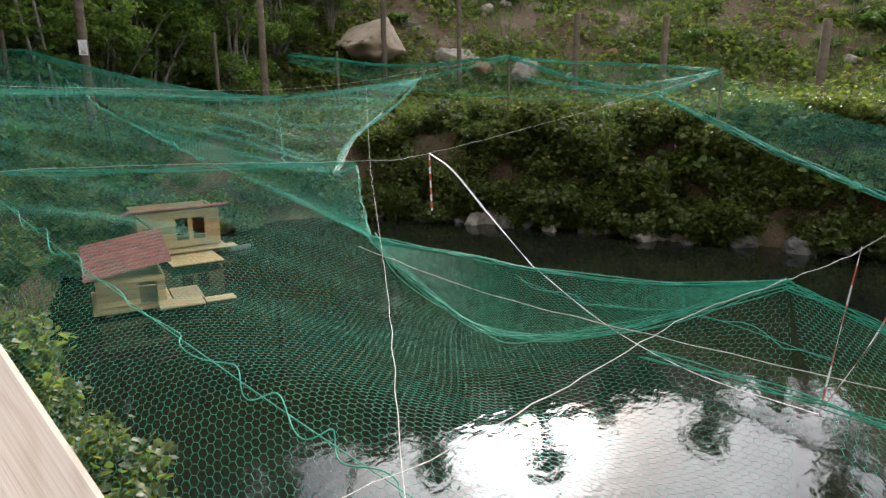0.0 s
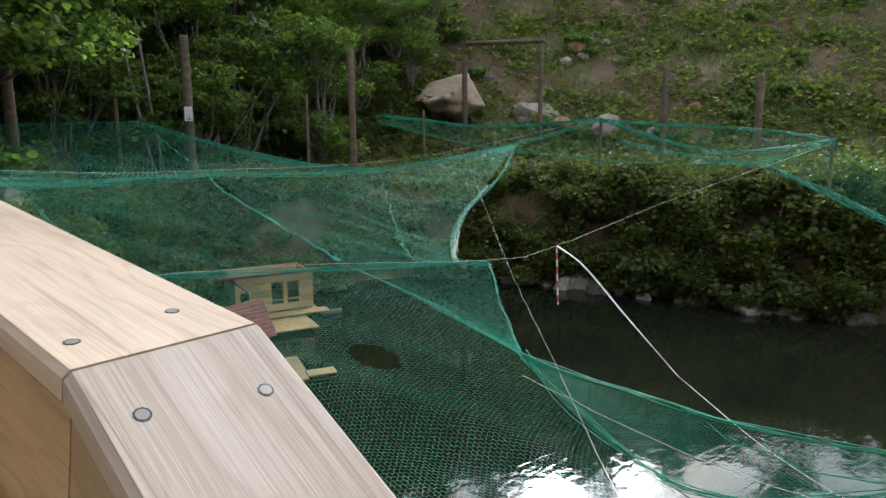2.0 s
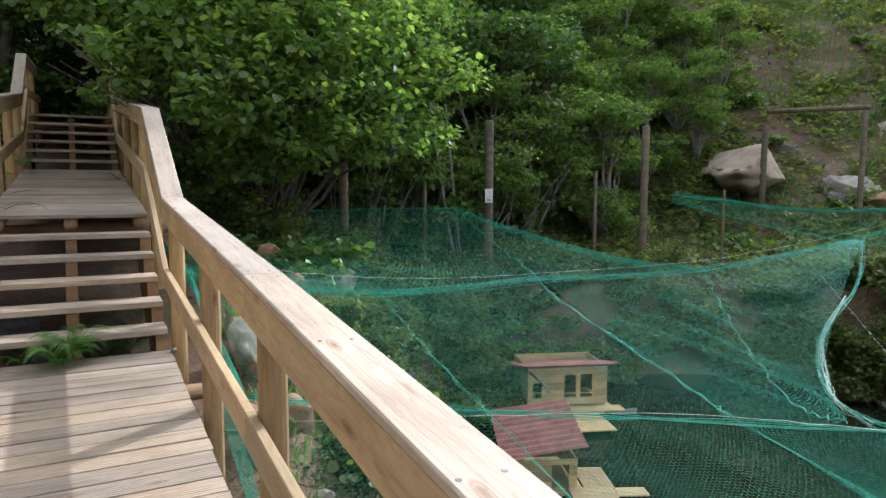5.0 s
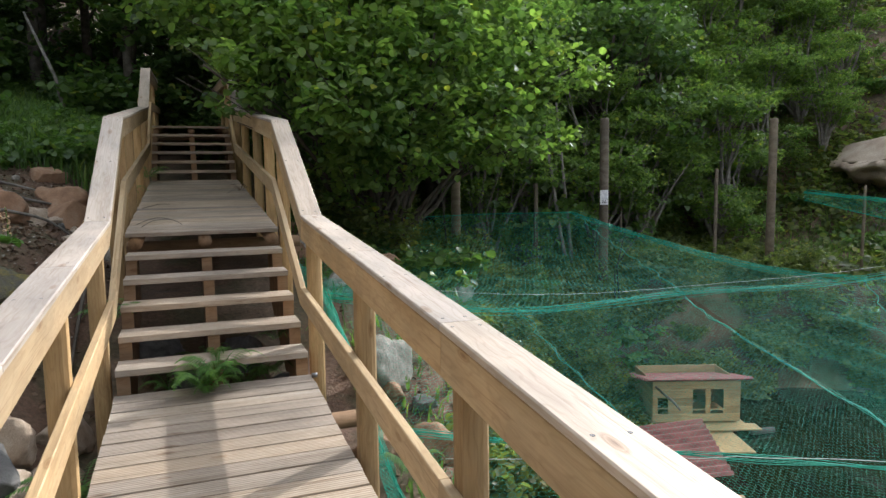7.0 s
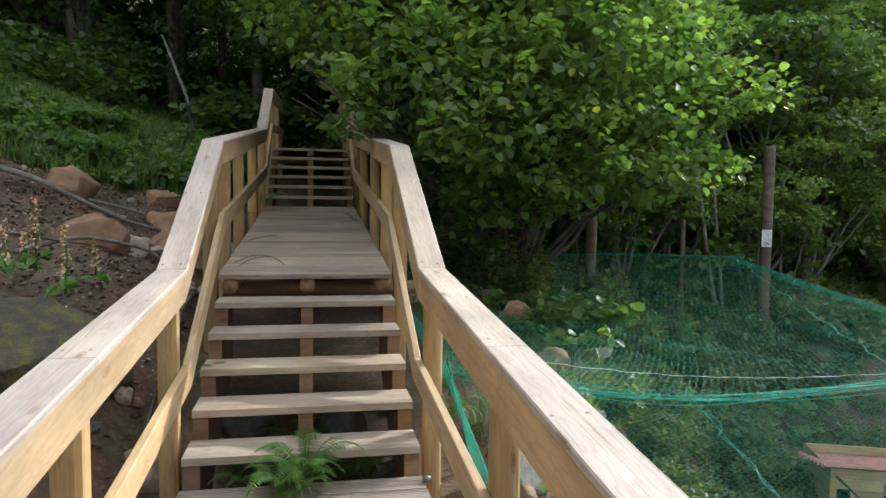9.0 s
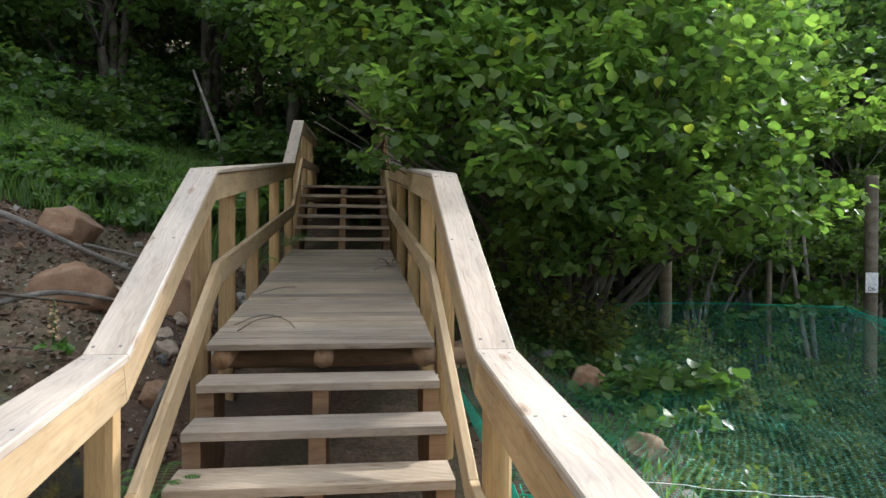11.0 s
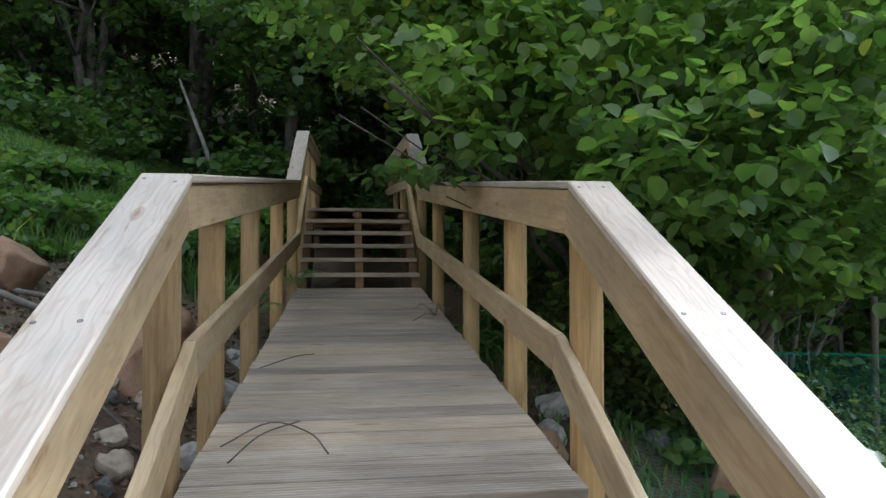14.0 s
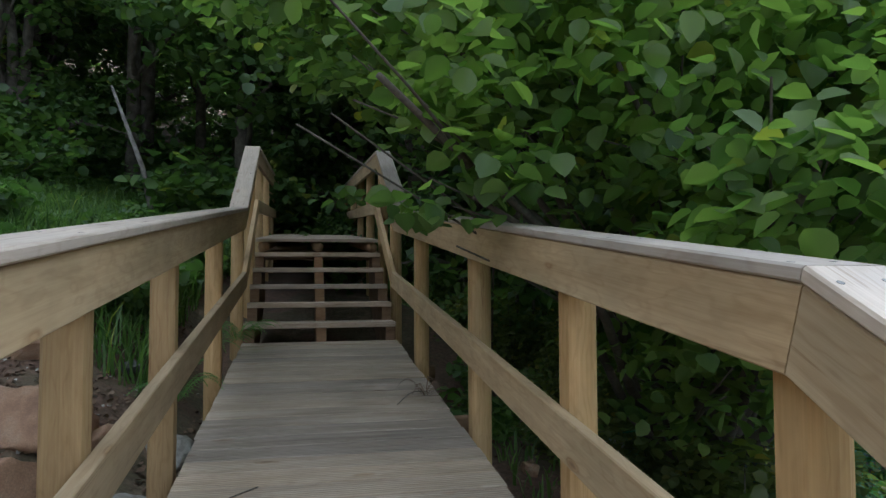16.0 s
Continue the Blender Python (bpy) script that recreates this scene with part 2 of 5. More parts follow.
def plain(name, col, rough=0.6, metal=0.0, var=0.25, scale=20.0):
    m, n, l, b = mat(name)
    v = mapped(n, l, (1, 1, 1), "Object")
    a = noise_node(n, l, v, scale, 5)
    r = ramp(n, [(0.3, tuple(c * (1 - var) for c in col)), (0.7, tuple(min(1, c * (1 + var)) for c in col))])
    l.new(a.outputs["Fac"], r.inputs["Fac"])
    l.new(r.outputs["Color"], b.inputs["Base Color"])
    b.inputs["Roughness"].default_value, b.inputs["Metallic"].default_value = rough, metal
    bump(n, l, a.outputs["Fac"], 0.2, 0.003, b)
    return m


NET = plain("green_nylon", (0.012, 0.33, 0.21), 0.65)
# paler copy of the net green; light on the rolled edge is put into its colour
NETLIT = plain("lit_nylon", (0.26, 0.42, 0.34), 0.6)
STRING = plain("white_string", (0.62, 0.62, 0.56), 0.8)
TAPEW = plain("white_tape", (0.75, 0.74, 0.72), 0.5)
TAPER = plain("red_tape", (0.55, 0.10, 0.06), 0.5)
ROOFRED = plain("red_corrugated_sheet", (0.34, 0.12, 0.105), 0.55, 0, 0.3, 6)
DARK = plain("dark_opening", (0.012, 0.012, 0.012), 0.8)
STEEL = plain("zinc_screw", (0.22, 0.21, 0.20), 0.5, 0.8)
WHITE = plain("white_plate", (0.78, 0.78, 0.78), 0.5)
BLACK = plain("black_paint_and_hole_shade", (0.02, 0.02, 0.02), 0.5)
FLOWER = plain("cream_flower", (0.46, 0.33, 0.18), 0.8)
PINK = plain("pink_flower", (0.5, 0.22, 0.42), 0.7)
# the plate's black also gives the shade inside the screw holes
HOLE_SHADE = BLACK


def water_material():
    m, n, l, b = mat("pond_water")
    v = mapped(n, l, (1, 1.6, 1), "Object", False)
    a = noise_node(n, l, v, 0.55, 4, 0.5)
    f = noise_node(n, l, v, 5.0, 3, 0.5, 0.6)
    r = ramp(n, [(0.3, (0.008, 0.011, 0.008)), (0.7, (0.016, 0.018, 0.011))])
    l.new(a.outputs["Fac"], r.inputs["Fac"])
    l.new(r.outputs["Color"], b.inputs["Base Color"])
    b.inputs["Roughness"].default_value = 0.035
    b.inputs["IOR"].default_value = 1.36
    bump(n, l, f.outputs["Fac"], 0.10, 0.02, b)
    return m


WATER = water_material()

# ---- mesh helpers ----


def mesh_np(name, verts, faces):
    me = bpy.data.meshes.new(name)
    me.from_pydata([tuple(v) for v in verts], [], faces)
    return me


def quads_mesh(name, co, nverts, smooth=False):
    """A mesh of equal faces, nverts corners each, from an array of shape (faces, nverts, 3)."""
    co = np.asarray(co, dtype=np.float32).reshape(-1, nverts, 3)
    k = len(co)
    me = bpy.data.meshes.new(name)
    me.vertices.add(k * nverts)
    me.vertices.foreach_set("co", co.ravel())
    me.loops.add(k * nverts)
    me.loops.foreach_set("vertex_index", np.arange(k * nverts, dtype=np.int32))
    me.polygons.add(k)
    me.polygons.foreach_set("loop_start", np.arange(0, k * nverts, nverts, dtype=np.int32))
    me.update(calc_edges=True)
    return me


def indexed_mesh(name, co, quads):
    """co: (n,3) array; quads: (f,k) int array."""
    co, quads = np.asarray(co, np.float32), np.asarray(quads, np.int32)
    k = quads.shape[1]
    me = bpy.data.meshes.new(name)
    me.vertices.add(len(co))
    me.vertices.foreach_set("co", co.ravel())
    me.loops.add(quads.size)
    me.loops.foreach_set("vertex_index", quads.ravel())
    me.polygons.add(len(quads))
    me.polygons.foreach_set("loop_start", np.arange(0, quads.size, k, dtype=np.int32))
    me.update(calc_edges=True)
    return me


def shade(me):
    me.polygons.foreach_set("use_smooth", [True] * len(me.polygons))
    return me


def obj(name, me, material, parent=None, label="", m=None):
    ob = new(name, me)
    if material and not me.materials:
        me.materials.append(material)
    if parent:
        ob.parent = parent
    if m is not None:
        ob.matrix_basis = m
    if label:
        ob["label"] = label
    return ob


def part(name, bm, material, parent, label=""):
    me = bpy.data.meshes.new(name)
    bm.to_mesh(me)
    bm.free()
    return obj(name, me, material, parent, label)


PLANKS = {}


def plank(length, width, thick, ch=0.004, s0=0.0, s1=0.0):
    """A sawn board along local x from 0 to length, centred in y, top at z 0, edges eased; ends leaning by s0 and s1."""
    key = (round(length, 3), round(width, 3), round(thick, 3), ch, round(s0, 3), round(s1, 3))
    if key in PLANKS:
        return PLANKS[key]
    w, t = width / 2, thick
    sec = [(-w + ch, 0), (w - ch, 0), (w, -ch), (w, -t + ch), (w - ch, -t), (-w + ch, -t), (-w, -t + ch), (-w, -ch)]
    v = [(s0 * z, y, z) for y, z in sec] + [(length + s1 * z, y, z) for y, z in sec]
    f = [tuple(range(7, -1, -1)), tuple(range(8, 16))] + [(k, (k + 1) % 8, 8 + (k + 1) % 8, 8 + k) for k in range(8)]
    PLANKS[key] = mesh_np("board", v, f)
    return PLANKS[key]


def along(p, q):
    """A pose at p with local x towards q and local z as upright as can be."""
    p, q = Vector(p), Vector(q)
    x = (q - p).normalized()
    y = Vector((0, 0, 1)).cross(x)
    y = y.normalized() if y.length > 1e-4 else Vector((0, 1, 0))
    z = x.cross(y)
    return Matrix.Translation(p) @ Matrix((x, y, z)).transposed().to_4x4()


def tube(points, radii, sides=6, cap=True):
    """A smooth tapering tube through points, as a mesh."""
    pts = [Vector(p) for p in points]
    if isinstance(radii, (int, float)):
        radii = [radii] * len(pts)
    co, fa = [], []
    for k, p in enumerate(pts):
        d = (pts[min(k + 1, len(pts) - 1)] - pts[max(k - 1, 0)])
        d = d.normalized() if d.length > 1e-6 else Vector((0, 0, 1))
        u = d.cross(Vector((0.31, 0.77, 0.55))).normalized()
        w = d.cross(u)
        for s in range(sides):
            a = 2 * math.pi * s / sides
            co.append(p + float(radii[k]) * (math.cos(a) * u + math.sin(a) * w))
    for k in range(len(pts) - 1):
        for s in range(sides):
            s2 = (s + 1) % sides
            fa.append((k * sides + s, k * sides + s2, (k + 1) * sides + s2, (k + 1) * sides + s))
    if cap:
        fa += [tuple(range(sides - 1, -1, -1)), tuple(range((len(pts) - 1) * sides, len(pts) * sides))]
    return co, fa


def tube_mesh(points, radii, sides=6):
    co, fa = tube(points, radii, sides)
    return shade(mesh_np("tube", co, fa))


def joined(tubes, soft_edges=True):
    co, fa = [], []
    for c, f in tubes:
        o = len(co)
        co += c
        fa += [tuple(i + o for i in q) for q in f]
    me = mesh_np("joined", co, fa)
    return shade(me) if soft_edges else me


def empty(name, m, label, category, group="", kind=""):
    e = new(name)
    e.empty_display_size = 0.2
    e.matrix_basis = m
    return tagged(e, label, category, group, kind)


# ---- terrain ----
WATER_Z = -2.6
POND = [(1.7, -8), (2.2, 3), (2.8, 5.6), (3.5, 7.3), (4.2, 9.6), (5.4, 11.6), (7.6, 12.6), (10.2, 12.4), (11.9, 11.2), (12.4, 9.0), (13.0, 6.0), (13.3, 4.0), (13.9, 1.5), (14.6, -8)]


def pond_distance(x, y):
    """Signed distance to the pond's edge, outside positive."""
    d = np.full(x.shape, 1e9)
    inside = np.zeros(x.shape, bool)
    for (ax, ay), (bx, by) in zip(POND, POND[1:] + POND[:1]):
        ex, ey = bx - ax, by - ay
        t = np.clip(((x - ax) * ex + (y - ay) * ey) / (ex * ex + ey * ey), 0, 1)
        d = np.minimum(d, np.hypot(x - ax - t * ex, y - ay - t * ey))
        cross = (ay > y) != (by > y)
        inside ^= cross & (x < ax + (y - ay) / (ey if ey else 1e-9) * ex)
    return np.where(inside, -d, d)


def smooth(a):
    a = np.clip(a, 0, 1)
    return a * a * (3 - 2 * a)


def waves(x, y, s, k):
    return np.sin(x * s + k) * np.cos(y * s * 1.13 + 1.7 * k) + 0.5 * np.sin(x * s * 2.3 + y * s * 1.7 + k * 3)


def height(x, y):
    x, y = np.asarray(x, float), np.asarray(y, float)
    g0 = np.interp(y, [-12, -3, 2.2, 8, 9.6, 14, 16, 20, 25, 30, 60, 140], [-2.6, -2.3, -1.15, -0.5, 0.25, 0.95, 1.5, 1.95, 2.7, 5.0, 18, 55])
    left = g0 + 0.30 * np.clip(-x - 0.9, 0, 4) + 0.42 * np.clip(-x - 4.9, 0, 80) + 0.25 * smooth((-x - 0.7) / 0.8)
    s = 0.75 * x + 0.66 * y
    far = -0.85 + 0.06 * np.clip(y - 12, 0, 6) + 0.18 * np.clip(y - 17, 0, 90) + 0.10 * np.clip(x - 13, 0, 4) + 0.5 * np.clip(s - 21.5, 0, 300) * smooth((x - 3) / 9) + 0.26 * np.clip(x - 20, 0, 200) * smooth((16 - y) / 22)
    t = np.where(x < 0, left, g0 + (far - g0) * smooth((x - 0.6) / 5.5))
    t = t + 0.07 * waves(x, y, 1.3, 0.4) + 0.03 * waves(x, y, 4.1, 2.0) + 0.3 * waves(x, y, 0.23, 1.1) * smooth((np.hypot(x - 4, y - 6) - 14) / 12)
    d = pond_distance(x, y)
    bank = np.where(x < 8, 2.2, 1.4)
    k = smooth(d / bank)
    z = (WATER_Z - 0.08) + (t - (WATER_Z - 0.08)) * np.where(d > 0, k, 0)
    return np.where(d < 0, WATER_Z - 0.08 - np.clip(-d * 0.55, 0, 1.1), z)


def hz(x, y):
    return float(height(np.array([x]), np.array([y]))[0])


def axis(lo, hi, fine_lo, fine_hi, fine, coarse):
    a = list(np.arange(fine_lo, fine_hi, fine))
    b, s = fine_hi, fine
    while b < hi:
        a.append(b)
        s = min(s * 1.22, coarse)
        b += s
    c, s = fine_lo - fine, fine
    out = []
    while c > lo:
        out.append(c)
        s = min(s * 1.22, coarse)
        c -= s
    return np.array(out[::-1] + a + [b])


gx, gy = axis(-120, 190, -6, 26, 0.2, 9), axis(-110, 200, -4, 26, 0.2, 9)
XX, YY = np.meshgrid(gx, gy)
co = np.stack([XX, YY, height(XX, YY)], -1).reshape(-1, 3)
ny, nx = XX.shape
idx = np.arange(ny * nx).reshape(ny, nx)
fq = np.stack([idx[:-1, :-1], idx[:-1, 1:], idx[1:, 1:], idx[1:, :-1]], -1).reshape(-1, 4)
tagged(obj("ground", shade(indexed_mesh("ground", co, fq)), GROUND), "brown earth hillside with stones and weeds", "ground", kind="structure")
wv = [(x + 0.9 * (1 if x > 8 else -1), y + (0.9 if y > 10 else 0), WATER_Z) for x, y in POND]
tagged(obj("water", mesh_np("water", wv, [tuple(range(len(wv)))]), WATER), "dark still pond water reflecting sky and trees", "water", kind="structure")

# ---- wooden walkway ----
RUN, FLIGHT = 0.29, 1.45
# (front y, front z) of each deck and (end y, end z)
DECKS = [((2.07, -0.37), (7.98, 0.02)), ((9.45, 0.935), (14.2, 1.385)), ((15.65, 2.30), (25.0, 3.02))]
RAILTOP = [(-2.4, -2.136), (2.23, 0.582), (5.4, 0.88), (8.14, 1.105), (9.61, 1.888), (14.36, 2.470), (15.79, 3.253), (25.0, 3.98)]


def deck(front, end):
    d = empty("boardwalk_deck", Matrix.Translation((0, *front)), "grooved weathered timber deck of the hillside boardwalk", "boardwalk", "boardwalk decks", "structure")
    run = math.hypot(end[0] - front[0], end[1] - front[1])
    ang = math.atan2(end[1] - front[1], end[0] - front[0])
    w = 0.142
    k = int(run / w)
    w = run / k
    rng = random.Random(7)
    for i in range(k):
        m = Matrix.Rotation(ang, 4, "X") @ Matrix.Translation((-0.61 + rng.uniform(-0.006, 0.006), (i + 0.5) * w, rng.uniform(-0.0015, 0.0015))) @ Matrix.Rotation(rng.uniform(-0.002, 0.002), 4, "Z")
        obj("deck_board", plank(1.22, w - 0.007, 0.034, 0.004), DECKWOOD, d, m=m)
    for x in (-0.54, 0.0, 0.55):
        obj("joist_log", tube_mesh([(0, 0, 0), (run * 0.5, 0.004, 0), (run - 0.03, 0, 0)], 0.055, 14), LOGEND, d, "round log joist", Matrix.Rotation(ang, 4, "X") @ Matrix.Translation((x, 0.02, -0.091)) @ Matrix.Rotation(radians(90), 4, "Z"))
    for f in (0.10, 0.37, 0.66, 0.94):
        obj("cross_log", tube_mesh([(-0.64, 0, 0), (0, 0.003, 0), (0.86, 0, 0)], 0.055, 12), LOGEND, d, "round cross log", Matrix.Translation((0, f * (end[0] - front[0]), f * (end[1] - front[1]) - 0.205)))
    return d


def stairs(y0, z0):
    """A flight of five open treads that starts on the deck end (y0, z0)."""
    s = empty("staircase", Matrix.Translation((0, y0, z0)), "open wooden stairs with five plank treads on stringers", "stairs", "boardwalk stairs", "structure")
    rise = 0.153
    rng = random.Random(3)
    for i in range(5):
        z = (i + 1) * rise
        obj("tread", plank(1.20, 0.27, 0.042, 0.004), DECKWOOD, s, m=Matrix.Translation((-0.60 + rng.uniform(-0.005, 0.005), 0.02 + i * RUN + 0.135, z)))
    for x in (-0.56, 0.0, 0.56):
        bm = bmesh.new()
        prof = []
        for i in range(5):
            z = (i + 1) * rise - 0.043
            prof += [(0.05 + i * RUN, z - rise), (0.05 + i * RUN, z)]
        prof += [(0.05 + 5 * RUN, 5 * rise - 0.043), (0.05 + 5 * RUN, 5 * rise - 0.45), (0.25, -0.30), (0.05, -0.30)]
        a = [bm.verts.new((x - 0.04, y, z)) for y, z in prof]
        b = [bm.verts.new((x + 0.04, y, z)) for y, z in prof]
        bm.faces.new(a), bm.faces.new(b[::-1])
        for k in range(len(a)):
            k2 = (k + 1) % len(a)
            bm.faces.new((a[k2], a[k], b[k], b[k2]))
        part("stringer", bm, LOGEND, s, "stepped brown timber stringer")
    return s


def post_mesh(height_m):
    """A round post planed flat on one side, rounded top, along local z."""
    key = ("post", round(height_m, 2))
    if key in PLANKS:
        return PLANKS[key]
    sec = []
    for k in range(16):
        a = 2 * math.pi * k / 16
        x, y = 0.062 * math.cos(a), 0.056 * math.sin(a)
        sec.append((max(x, -0.046), y))
    # local x is the grain: the post's length
    n, co, fa = 16, [], []
    for z, sc in ((0, 1), (height_m - 0.01, 0.985), (height_m, 0.9)):
        co += [(z, x * sc, y * sc) for x, y in sec]
    for r in range(2):
        fa += [(r * n + k, r * n + (k + 1) % n, (r + 1) * n + (k + 1) % n, (r + 1) * n + k) for k in range(n)]
    fa += [tuple(range(n - 1, -1, -1)), tuple(range(2 * n, 3 * n))]
    PLANKS[key] = mesh_np("post", co, fa)
    return PLANKS[key]


def rail_z(y):
    return float(np.interp(y, [p[0] for p in RAILTOP], [p[1] for p in RAILTOP]))


def railing(side):
    r = empty("railing", Matrix.Translation((0, 0, 0)), "new pine handrail with flat cap, side board, mid rail and posts", "railing", "boardwalk railings", "structure")
    slopes = [math.atan2(b[1] - a[1], b[0] - a[0]) for a, b in zip(RAILTOP, RAILTOP[1:])]
    for k, (a, b) in enumerate(zip(RAILTOP, RAILTOP[1:])):
        t0 = math.tan((slopes[k] - slopes[k - 1]) / 2) if k else 0
        t1 = math.tan((slopes[k + 1] - slopes[k]) / 2) if k + 1 < len(slopes) else 0
        length = math.hypot(b[0] - a[0], b[1] - a[1])
        base = Vector((0, a[0], a[1]))

        def board(name, x, drop, width, thick, mtl, lab, on_edge, cuts):
            p = base + Vector((side * x, 0, 0))
            m = along(p, p + Vector((0, math.cos(slopes[k]), math.sin(slopes[k]))))
            gap = 0.0015
            for c0, c1, e0, e1 in cuts:
                o = drop
                if on_edge:
                    mm = m @ Matrix.Translation((c0 + gap, 0, -o))
                    me = plank(c1 - c0 - 2 * gap, thick, width, 0.004, e0, -e1)
                else:
                    mm = m @ Matrix.Translation((c0 + gap, 0, -o))
                    me = plank(c1 - c0 - 2 * gap, width, thick, 0.005, e0, -e1)
                obj(name, me, mtl, r, lab, mm)
        whole = [(0, length, t0, t1)]
        # the upper boards; each drop shifts the mitred ends a little
        cuts = whole if k != 2 else [(0, length * 0.47, t0, 0), (length * 0.47, length, 0, t1)]
        board("cap_board", 0.675 if side > 0 else 0.661, 0.0, 0.150, 0.028, CAPWOOD, "flat weathered cap board with knots", False, cuts)
        for name, drop, wid in (("side_board", 0.030, 0.150), ("mid_rail", 0.54, 0.135)):
            sh0, sh1 = -drop * t0, drop * t1
            board(name, 0.626, drop, wid, 0.04, RAILWOOD, "pale pine board on edge", True, [(sh0, length + sh1, t0, t1)])
    rows = [0.4, 1.5, 2.75, 4.09, 5.38, 6.77, 8.22] + ([9.71, 10.7, 11.9, 13.55, 14.95] if side > 0 else [9.72, 10.5, 11.65, 13.2, 14.73]) + [16.0, 17.4, 18.9, 20.4, 21.9, 23.4, 24.8]
    rng = random.Random(5 + side)
    for y in rows:
        top = rail_z(y) - 0.04
        bottom = min(hz(side * 0.7, y) - 0.15, top - 1.35)
        m = Matrix.Translation((side * 0.694, y, bottom)) @ Matrix.Rotation(0 if side > 0 else math.pi, 4, "Z") @ Matrix(((0, 1, 0, 0), (0, 0, 1, 0), (1, 0, 0, 0), (0, 0, 0, 1)))
        p = obj("post", post_mesh(top - bottom), POSTWOOD, r, "round pine post", m)
    holes, screws = [], []
    for k, (a, b) in enumerate(zip(RAILTOP, RAILTOP[1:])):
        length = math.hypot(b[0] - a[0], b[1] - a[1])
        m = along((side * 0.668, a[0], a[1]), (side * 0.668, b[0], b[1]))
        count = max(2, round(length / 0.72))
        for i in range(count + 1):
            d = 0.055 + (length - 0.11) * i / count
            for yy in (-0.042, 0.042):
                q = m @ Matrix.Translation((d + rng.uniform(-0.012, 0.012), yy + rng.uniform(-0.008, 0.008), 0))
                # no recess is cut: a flat black disc shows the hole's shade
                c, f = tube([(0, 0, -0.002), (0, 0, 0.0003)], 0.0062, 10)
                holes.append(([q @ v for v in c], f))
                c, f = tube([(0, 0, -0.002), (0, 0, 0.0005)], 0.0046, 10)
                screws.append(([q @ v for v in c], f))
    obj("screw_holes", joined(holes, False), HOLE_SHADE, r, "flat black discs for the shade in countersunk screw holes")["kind"] = "stuff"
    obj("screws", joined(screws, False), STEEL, r, "small zinc screw heads")["kind"] = "stuff"
    return r


for f, e in DECKS:
    deck(f, e)
for (y0, z0), _ in (((DECKS[0][0][0] - FLIGHT - 0.02, DECKS[0][0][1] - 0.918), 0), ((7.98, 0.017), 0), ((14.18, 1.382), 0)):
    stairs(y0, z0)
railing(1)
railing(-1)
tail = deck((-3.6, -1.52), (0.58, -1.29))

# ---- rocks ----


def rock_mesh(seed, sub=4, rough=0.35, flat=0.7, angular=0.5):
    bm = bmesh.new()
    bmesh.ops.create_icosphere(bm, subdivisions=sub, radius=1.0)
    off = Vector((seed * 3.1, seed * 1.7, seed * 0.9))
    for v in bm.verts:
        n = v.co.normalized()
        d = 1 + rough * noise.noise(n * 1.1 + off) + rough * 0.45 * noise.noise(n * 2.6 + off)
        c = noise.cell(n * 1.7 + off) - 0.5
        v.co = n * (d + angular * 0.18 * c)
        v.co.z *= flat
        v.co += 0.03 * Vector((noise.noise(n * 7 + off), noise.noise(n * 7 - off), noise.noise(n * 8 + off)))
    rr = random.Random(seed * 13)
    for _ in range(11):
        n = Vector((rr.gauss(0, 1), rr.gauss(0, 1), rr.gauss(0, 0.8))).normalized()
        lim = rr.uniform(0.52, 0.86)
        for v in bm.verts:
            over = v.co.dot(n) - lim * (flat + (1 - flat) * (1 - abs(n.z)))
            if over > 0:
                v.co -= n * over * 0.98
    for v in bm.verts:
        v.co += 0.03 * Vector((noise.noise(v.co * 6 + off), noise.noise(v.co * 6 - off), noise.noise(v.co * 9 + off)))
    me = bpy.data.meshes.new("rock")
    bm.to_mesh(me)
    bm.free()
    return shade(me)


ROCKMESH = {}


def rock(x, y, size, mtl, label, seed=0, z=None, turn=None, squash=(1, 1, 1), sink=0.25, group="", category="rock", name="rock"):
    key = (seed % 7, mtl.name)
    if key not in ROCKMESH:
        me = rock_mesh(seed % 7 + 1, flat=0.6 + 0.06 * (seed % 5))
        me.materials.append(mtl)
        ROCKMESH[key] = me
    zz = hz(x, y) if z is None else z
    ob = new(name, ROCKMESH[key])
    ob.matrix_basis = Matrix.Translation((x, y, zz + size * (0.5 - sink) * squash[2])) @ Matrix.Rotation(seed * 1.3 if turn is None else radians(turn), 4, "Z") @ Matrix.Diagonal((size * squash[0], size * squash[1], size * squash[2], 1))
    return tagged(ob, label, category, group)


# ---- leaves and plants ----


